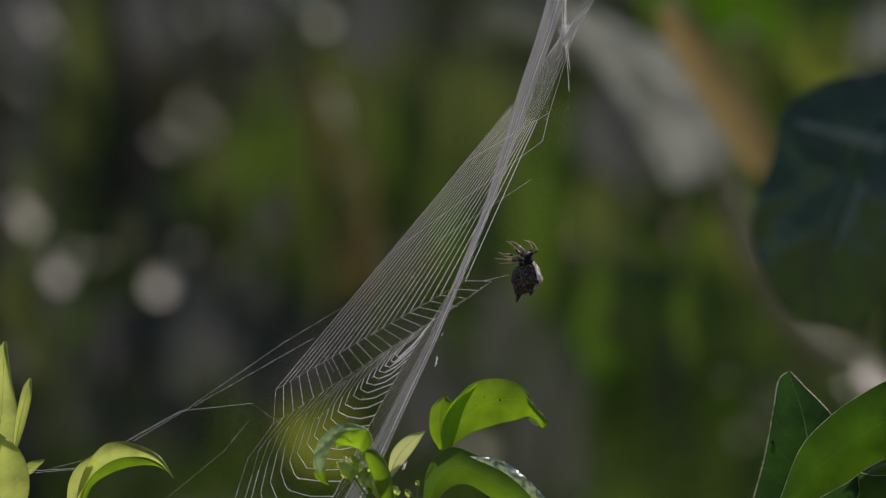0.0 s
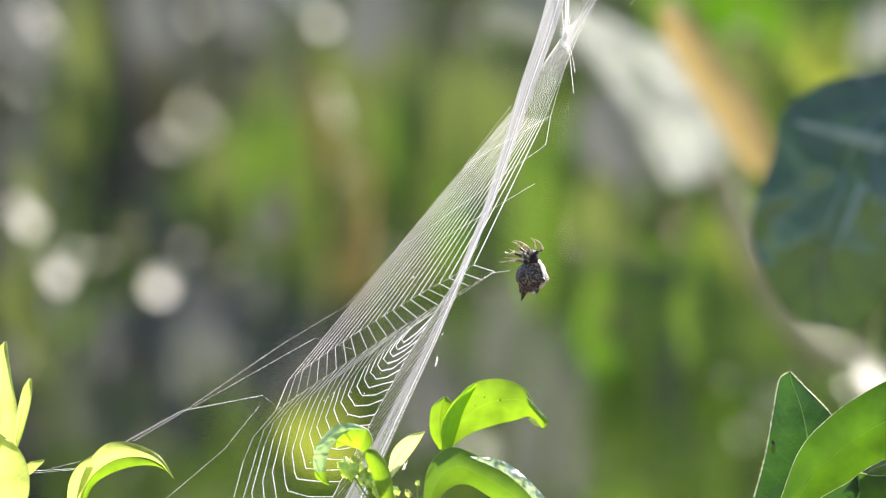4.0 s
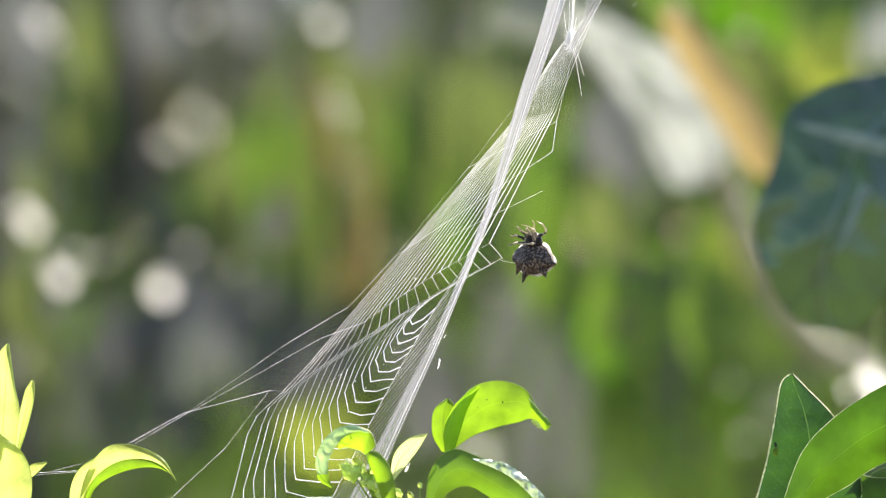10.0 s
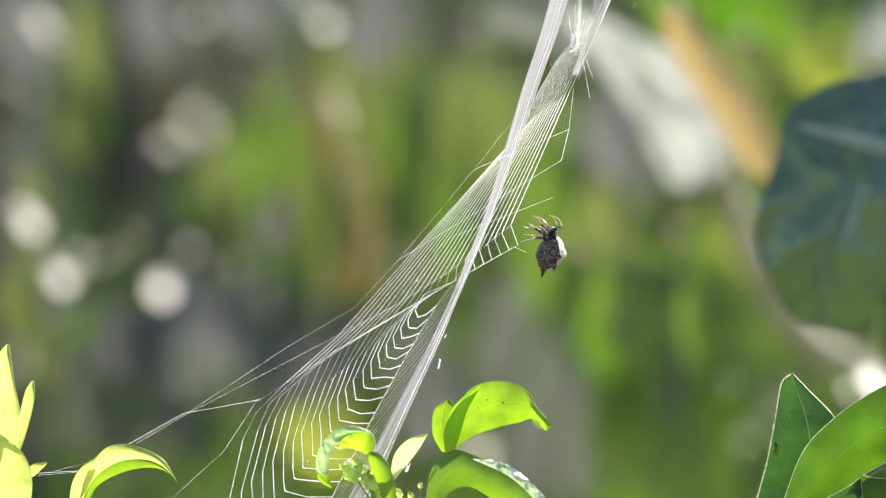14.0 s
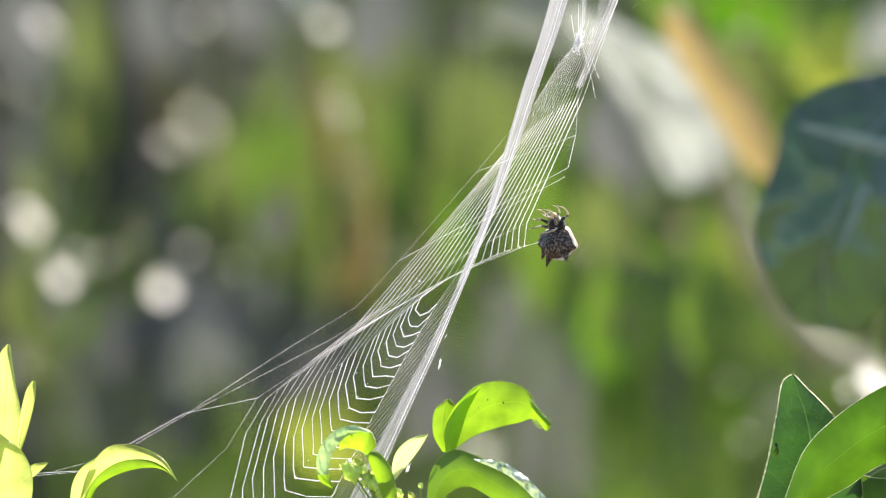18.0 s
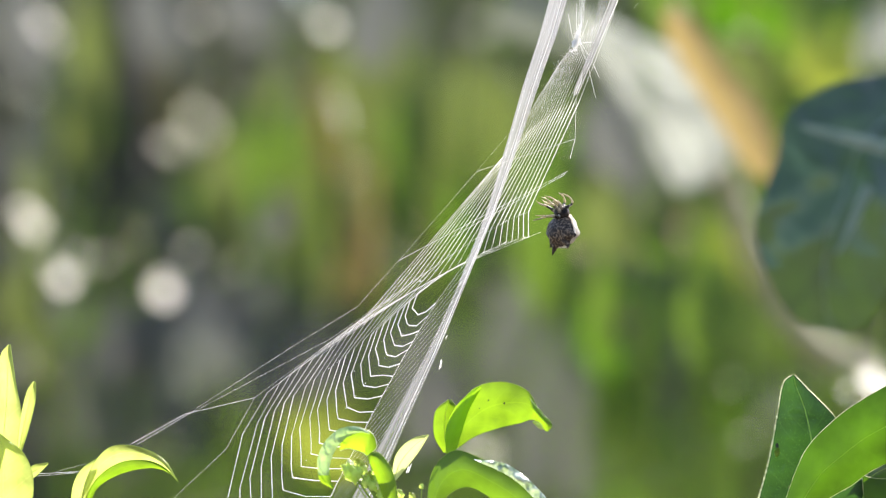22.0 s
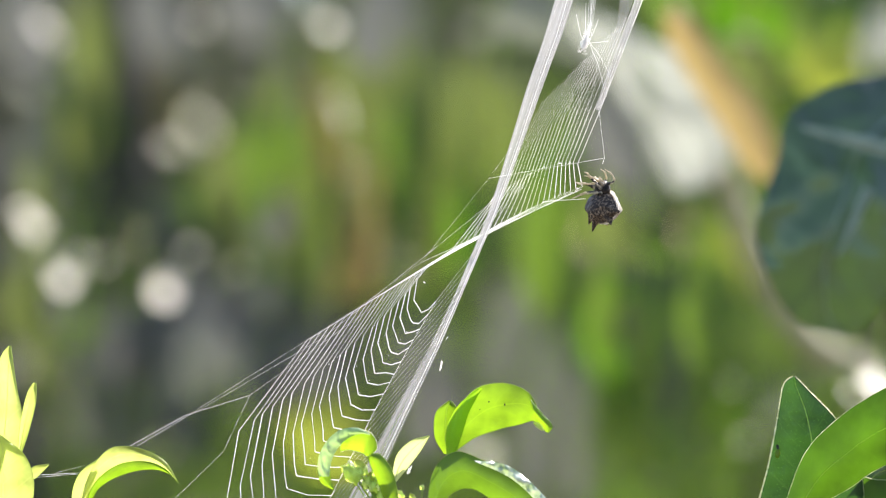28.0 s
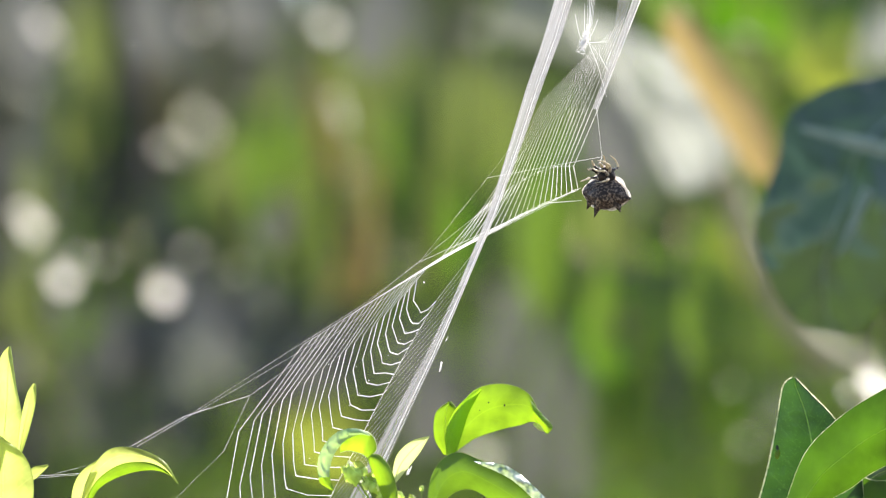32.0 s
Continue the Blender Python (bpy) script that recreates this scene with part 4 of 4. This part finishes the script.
line("radius_thread", anchor([(770, 430), (790, 420), (800, 420), (800, 420), (800, 420), (880, 405)]), anchor([(940, 318), (955, 332), (975, 355), (1005, 305), (998, 312), (1022, 337)]), 0.35)
line("mooring_thread", fixed(300, 886), anchor([(395, 800), (400, 790), (395, 800), (400, 795), (400, 795), (395, 800)]), 0.21)
line("mooring_thread", anchor([(395, 800), (400, 790), (395, 800), (400, 795), (400, 795), (395, 800)]), anchor([(440, 745), (480, 690), (458, 705), (455, 704), (445, 704), (442, 700)]), 0.21)
line("mooring_thread", fixed(58, 838), fixed(138, 834), 0.45)
line("mooring_thread", fixed(60, 842), fixed(136, 836), 0.30)
line("mooring_thread", fixed(96, 834), fixed(150, 820), 0.24)
line("drag_thread", anchor([(857, 497), (880, 470), (907, 437), (930, 437), (942, 396), (960, 357)]), anchor([(900, 487), (905, 472), (928, 449), (958, 425), (955, 392), (1036, 352)]), 0.5)
# Right-hand frame line above the spider, a sheaf of threads.
for i in range(3):
    o = i * 7
    line("frame_thread", anchor([(1058 - o, -12), (1066 - o, -12), (1084 - o, -12), (1102 - o, -12), (1095 - o, -12), (1142 - o, -12)]),
         anchor([(1003 - o * .5, 78), (1012 - o * .5, 75), (1020 - o * .5, 130), (1030 - o * .5, 160), (1012 - o * .5, 178), (1062 - o * .4, 195)]), 0.7 if i == 0 else 0.3)
span("frame_band", lambda t, a=anchor([(1051, -12), (1059, -12), (1077, -12), (1095, -12), (1088, -12), (1135, -12)]), b=anchor([(998, 78), (1007, 75), (1015, 130), (1025, 160), (1008, 178), (1058, 195)]): (a(t), b(t)), 6.0 * U, SILK_FRAME)


wedge_high = anchor([(1046, -12), (1052, -12), (1064, -12), (1078, -12), (1070, -12), (1112, -12)])
wedge_low = anchor([(1003, 92), (1012, 96), (1022, 140), (1034, 150), (1020, 165), (1068, 170)])
span("silk_wedge", lambda t: (wedge_low(t), wedge_high(t)), 13.0 * U, SILK_MIST)


def sheaf(name, path, widths, count, radius, label, seed):
    """A rigid band of fine threads side by side that cross a little, along a path of the plan."""
    rnd = random.Random(seed)
    pts = [at(x, y, z * 0.001) for x, y, z in path]
    base = pts[0]
    bm = bmesh.new()
    for i in range(count):
        s = rnd.uniform(-1, 1)
        line_pts = []
        for p, w in zip(pts, widths):
            s2 = max(-1, min(1, s + rnd.uniform(-0.18, 0.18)))
            line_pts.append(p - base + Vector((s2 * w * U, rnd.uniform(-0.5, 0.5) * 0.0003, s2 * w * U * 0.35)))
        strand(bm, line_pts, radius * U * rnd.uniform(0.6, 1.3), flat=True)
    ob = part(name, bm, SILK, web, label)
    ob.location = base
    return ob


SPINE = [(996, -30, 0), (970, 60, 0), (939, 150, 0), (906, 255, 0), (866, 375, 0), (814, 505, 0), (767, 612, -1), (717, 715, -2), (667, 820, -3), (625, 905, -4)]
BREADTH = [18, 17, 15.5, 12.5, 8.5, 7.5, 11, 15, 20, 25]


def band(name, first, last, mat, label, away):
    """A shallow gutter of melted threads along the spine of the web."""
    pts = curve([tuple(at(x, y, z * 0.001 + away)) for x, y, z in SPINE[first:last]], 40)
    base = pts[0].copy()
    bm = bmesh.new()
    uv = bm.loops.layers.uv.new("UVMap")
    rows = []
    for i, p in enumerate(pts):
        s = i / 40 * (last - first - 1)
        k = min(int(s), last - first - 2)
        w = BREADTH[first + k] + (BREADTH[first + k + 1] - BREADTH[first + k]) * (s - k)
        rows.append([bm.verts.new(p - base + Vector((f * w, 0.25 * w * f * f, f * w * 0.35)) * U) for f in (-1, -0.6, -0.2, 0.2, 0.6, 1)])
    for i, (a, b) in enumerate(zip(rows, rows[1:])):
        for j in range(5):
            f = bm.faces.new((a[j], a[j + 1], b[j + 1], b[j]))
            for loop, (p, q) in zip(f.loops, ((i, j), (i, j + 1), (i + 1, j + 1), (i + 1, j))):
                loop[uv].uv = (p / 40, q / 5)
    ob = part(name, bm, mat, web, label)
    ob.location = base
    return ob


bands = [band("silk_band", 0, 6, SILK_BAND, "smooth pale band of silk seen edge on", 0.0004), band("silk_band", 5, 10, SILK_VEIL, "thin streaky lower part of the silk band", 0.0004)]
pillar = sheaf("thread_sheaf", SPINE[:7], BREADTH, 8, 0.06, "dense bright sheaf of silk where the web is seen edge on", 2)
rib_line = sheaf("thread_sheaf", [(1004, -30, 0), (978, 60, 0), (946, 150, 0), (913, 255, 0), (871, 378, 0), (817, 508, 0), (772, 615, -1), (727, 712, -2), (680, 815, -3), (640, 905, -4)],
                 [3, 3, 3, 3, 3, 3, 4, 5, 6, 7], 7, 0.16, "bright outer edge of the silk sheaf", 4)

# The hub: a tuft of loose silk.
rnd = random.Random(11)
bm = bmesh.new()
for i in range(260):
    f = max(-1, min(1, rnd.gauss(0.05, 0.24)))
    loose = 1.0 + 1.6 * abs(f)
    c = Vector((f * 15 + rnd.gauss(0, loose), rnd.gauss(0, 2.5), f * 36 + rnd.gauss(0, loose))) * U
    d = Vector((rnd.gauss(0, 1), rnd.gauss(0, 1), rnd.gauss(0, 1) + 0.6)).normalized() * rnd.uniform(2, 10) * U
    mid = c + d * 0.5 + Vector((rnd.gauss(0, 1.6), rnd.gauss(0, 1.6), rnd.gauss(0, 1.6))) * U
    strand(bm, [c, mid, c + d], rnd.uniform(0.15, 0.42) * U)
for i in range(9):
    strand(bm, [Vector((1 + i * 0.3, 0, 3 + i)) * U, Vector((8 + i * 0.7 + rnd.uniform(-2, 2), rnd.uniform(-2, 2), 36 + rnd.uniform(-4, 4))) * U, Vector((9 + i * 1.8, 0, 105)) * U], 0.2 * U)
for i in range(34):
    g = rnd.uniform(2, 34)
    c = Vector((2 + g * 0.22 + rnd.gauss(0, 1.6), rnd.gauss(0, 1), g)) * U
    strand(bm, [c, c + Vector((rnd.gauss(0.6, 1), 0, rnd.uniform(2, 5))) * U, c + Vector((rnd.gauss(1, 1.6), 0, rnd.uniform(5, 9))) * U], rnd.uniform(0.1, 0.25) * U)
for x, y in ((48, 4), (50, -60), (42, -96), (-16, 50), (26, 42), (2, 70)):
    strand(bm, [Vector((0, 0, -y * 0.2 * U)), Vector((x * 0.6 * U, 0, y * 0.4 * U)), Vector((x * U, 0, y * U))], 0.3 * U)
hub_tuft = part("hub_tuft", bm, SILK, web, "tangled white tuft of silk at the hub")
# Beads and specks of silk on the sheet.
bm = bmesh.new()
for i in range(620):
    f = rnd.uniform(0, 1) ** 0.8
    x, y = 1002 - 52 * f + rnd.uniform(-1, 1) * (8 + 26 * f), 92 + 112 * f + rnd.gauss(0, 9)
    c = at(x, y, 0.001) - at(955, 150)
    d = Vector((rnd.uniform(-1.8, 0.6), 0, rnd.uniform(0.5, 1.8) if i % 9 else rnd.uniform(4, 9))) * U
    strand(bm, [c, c + d * 0.5 + Vector((rnd.gauss(0, 0.5), 0, 0)) * U, c + d], rnd.uniform(0.06, 0.15) * U)
specks = part("silk_specks", bm, SILK, web, "tiny bright specks of silk")
# Loose flecks hanging beside the sheaf.
for x, y, dx, dy, r in ((775, 655, 4, -20, 1.6), (718, 838, 5, -18, 2.4), (786, 600, 4, -8, 0.7), (1118, 16, 9, -12, 0.3)):
    bm = bmesh.new()
    for i in range(9):
        w, s, e = rnd.gauss(0, 0.8) * r, rnd.uniform(0, 0.35), rnd.uniform(0.6, 1.05)
        strand(bm, [Vector((dx * s + w, 0, -dy * s)) * U, Vector((dx * 0.5 + w * 0.6, 0.6, -dy * 0.5)) * U, Vector((dx * e + w * 0.9, 0, -dy * e)) * U], r * 0.16 * U)
    ob = part("silk_fleck", bm, SILK, web)
    ob.location = at(x, y)
# ---- the spiny orb weaver: head up, belly towards the lens ----
spider = tagged(new("spider"), "small dark brown spiny orb-weaving spider with pale flecks", "spider")


def abdomen():
    bm = bmesh.new()
    bmesh.ops.create_icosphere(bm, subdivisions=5, radius=1.0)
    for v in bm.verts:
        d = v.co.normalized()
        wide = 4.8 - 0.5 * max(0, -d.z) ** 2 - 1.7 * max(0, d.z) ** 1.4
        r = 1 + 0.05 * noise.noise(d * 4) + 0.03 * noise.noise(d * 11)
        p = Vector((d.x * wide, (2.2 * d.y ** 0.7 if d.y > 0 else 1.8 * d.y), d.z * (3.0 if d.z > 0 else 2.7))) * r
        slim = 1 - 0.14 * max(0, -d.z) ** 1.3            # narrower towards the hind end
        p.x, p.y = p.x * slim, p.y * (1 - 0.5 * max(0, -d.z) ** 1.2)
        if d.y < 0:                                   # belly cone towards the spinnerets
            p.y -= 0.7 * max(0, 1 - (d.x ** 2 + (d.z + 0.3) ** 2) * 3)
        for k in range(5):                            # folds across the flanks
            p *= 1 - 0.012 * math.cos((d.z * 9 + k * 0.4 + d.x * 2)) * abs(d.y)
        v.co = p * 0.001
    return bm


bm = abdomen()
for v in list(bm.verts):
    if v.co.y < 0.0002:
        bm.verts.remove(v)
# Widened past the belly so that its pale edge makes a bright rim.
for v in bm.verts:
    v.co = Vector((v.co.x * 1.12, v.co.y * 1.07, v.co.z * 1.10))
back_plate = bm
belly = part("abdomen", abdomen(), SHELL, spider, "dark brown wrinkled abdomen with pale flecks")
part("back_plate", back_plate, PALE_SHELL, belly, "pale cream plate over the back")
bm = bmesh.new()
brim = []
for i in range(60):                                   # a thin clear brim round the plate, added to make the outline glow
    a = 2 * math.pi * i / 60
    wide = 1 + 0.05 * math.cos(6 * a) + 0.03 * noise.noise(Vector((i * 0.9, 0, 0)))
    low = 0.86 if math.sin(a) < 0 else 1.0
    brim.append([bm.verts.new(Vector((4.7 * g * math.cos(a) * wide * (0.93 if math.sin(a) < -0.5 else 1), 0.35 + 0.25 * (g - 1), 3.1 * g * math.sin(a) * wide * low)) * 0.001) for g in (0.93, 1.12)])
for i in range(60):
    bm.faces.new((brim[i - 1][0], brim[i][0], brim[i][1], brim[i - 1][1]))
part("brim", bm, PALE_SHELL, belly, "thin translucent cream brim added for the glowing outline")
for x, y, z, dx, dy, dz, ln, r in ((3.9, 0.2, -0.2, 1, 0.1, -0.02, 1.9, 1.3), (3.0, 0.1, -1.4, 0.8, 0.0, -1, 1.9, 1.0), (-3.2, 0.2, 0.5, -1, 0.2, 0.1, 0.5, 0.8),
                                   (-2.9, 0.1, -1.2, -0.3, 0.0, -1, 2.2, 0.9), (1.0, 0.7, -1.5, 0.15, 0.3, -1, 1.6, 0.8), (-0.9, -0.1, -1.8, -0.1, -0.1, -1, 2.7, 1.0), (0, -1.2, -1.5, 0, -0.3, -1, 1.2, 1.0)):
    a, d = Vector((x, y, z)) * 0.001, Vector((dx, dy, dz)).normalized() * 0.001
    bm = bmesh.new()
    tube(bm, [a + d * ln * f for f in (-0.4, 0, 0.35, 0.7, 0.9, 1)], [r * g * 0.001 for g in (1.1, 1.0, 0.62, 0.3, 0.16, 0.04)], 9)
    part("spine", bm, SHELL, belly)
bm = bmesh.new()
bmesh.ops.create_icosphere(bm, subdivisions=4, radius=1.0)
for v in bm.verts:
    d = v.co.normalized()
    v.co = Vector((d.x * (1.85 - 0.4 * max(0, d.z)), d.y * 1.3, d.z * 1.7)) * (1 + 0.06 * noise.noise(d * 5)) * 0.001 + Vector((0, -0.3, 3.2)) * 0.001
head = part("head", bm, HEAD, spider, "glossy black head and breast")
for s in (-1, 1):
    bm = bmesh.new()
    tube(bm, [Vector(p) * 0.001 for p in ((s * 0.6, -1.0, 4.6), (s * 0.8, -1.8, 5.2), (s * 0.6, -2.2, 5.0))], [0.0003, 0.00028, 0.00016], 7)
    part("palp", bm, LEG, head)

LEGS = []
for s in (-1, 1):
    for base, knee, shin, foot in (
            ((0.8, -0.3, 4.2), (1.4, 0.8, 5.2), (1.0, 0.2, 6.3), (0.5, -1.1, 6.8)),
            ((1.0, -0.8, 3.9), (1.7, -2.0, 4.9), (1.2, -3.2, 5.6), (0.5, -4.4, 5.8)),
            ((1.0, -1.0, 3.3), (1.8, -2.8, 4.0), (1.4, -4.1, 3.9), (1.0, -5.2, 4.2)),
            ((0.9, -0.9, 2.6), (1.9, -2.4, 2.5), (1.6, -4.0, 2.0), (1.1, -5.6, 1.6))):
        pts = [Vector((p[0] * s, p[1], p[2])) * 0.001 for p in (base, knee, shin, foot)]
        hip = pts[0]
        path = curve([tuple(p - hip) for p in pts], 18)
        girth = [0.00030 * (1.2 if i % 6 in (1, 2) else 0.92) * (1 - 0.042 * i) for i in range(19)]
        upper = None
        for name, a, b in (("leg", 0, 7), ("shin", 6, 13), ("foot", 12, 19)):
            bm = bmesh.new()
            tube(bm, path[a:b], girth[a:b], 7)
            ob = part(name, bm, DARK_LEG if name == "leg" else LEG, upper or spider, "banded dark and pale leg" if name == "leg" else "")
            upper = upper or ob
        upper.location = hip
        LEGS.append((upper, hip))
# Seconds, tip of the abdomen on the plan, turn about the upright.
SPIDER = [(0, 919, 533, 55), (2, 915, 531, 50), (3.5, 927, 532, 50), (5.5, 931, 516, 65), (6.5, 936, 511, 65), (8, 944, 506, 48), (9, 935, 501, 42), (10, 928, 499, 28), (11, 943, 509, 50), (12, 957, 507, 55),
          (13, 963, 493, 60), (14, 963, 489, 60), (14.5, 971, 482, 48), (16.5, 966, 471, 38), (17.5, 964, 468, 25), (18, 971, 471, 38), (19, 977, 471, 52), (20, 986, 458, 60), (21, 983, 450, 62), (22, 982, 450, 52)]
SPIDER += [(23, 973, 441, 40), (24, 966, 433, 30), (25, 973, 438, 20), (25.5, 995, 438, 22), (27.5, 1050, 415, 48), (28.5, 1053, 403, 42), (29.5, 1049, 398, 52), (30.5, 1059, 394, 40), (31.2, 1056, 388, 24), (32, 1055, 383, 20)]


def motions():
    """All that moves: the spider and its legs, the silk."""
    rows = []
    for t, x, y, turn in SPIDER:
        sx, sy = sag(t)
        p = at(x + 15 - (turn - 20) * 0.15 - sx, y - 40 - sy, 0.001)
        rows.append((t, pose(*p) @ pose(0, 0, 0, 0, 9, 0) @ pose(0, 0, 0, 0, 0, -41 - (turn - 20) * 0.82)))
    walk(spider, rows)
    for i, (ob, hip) in enumerate(LEGS):
        rnd = random.Random(40 + i)
        swing = [(t, pose(*hip, rnd.uniform(-14, 14), rnd.uniform(-8, 8), rnd.uniform(-10, 10))) for t in (0, 2, 3.5, 5.5, 7, 8.5, 9.5, 10.5, 11.5, 13, 14.5, 16.5, 17.5, 19, 20.5, 22, 23.5, 25, 27.5, 29, 30.5, 32)]
        walk(ob, swing)
    for ob, ends in SPANS:
        walk(ob, [(t, ends(t)) for t in TICKS])
    for ob, st, u in BEADS:
        walk(ob, [(t, pose(*place(st, u, t))) for t in TICKS])
    top, low = anchor([(980, 0), (980, 0), (986, 0), (986, 0), (982, 0), (995, 0)]), fixed(815, 505)
    for ob in (pillar, rib_line, *bands):
        home = Matrix.Translation(ob.location)
        ref = between(low(0), anchor([(984, 0)] * 6)(13))
        walk(ob, [(t, between(low(t), top(t)) @ ref.inverted() @ home) for t in TICKS])
    spot = anchor(CLOT, -0.001)
    walk(clot, [(t, pose(*spot(t), 0, 30, 0)) for t in TICKS])
    tuft = anchor([(998, 64), (1003, 70), (1016, 77), (1024, 77), (1012, 75), (1035, 76)], 0.002)
    walk(hub_tuft, [(t, pose(*tuft(t), 0, 0, min(80, 75 - t * 2))) for t in TICKS])
    speck = anchor([(940, 150), (945, 152), (958, 152), (968, 152), (960, 155), (1012, 152)], 0.002)
    walk(specks, [(t, pose(*speck(t), 0, 0, 0)) for t in TICKS])


motions()
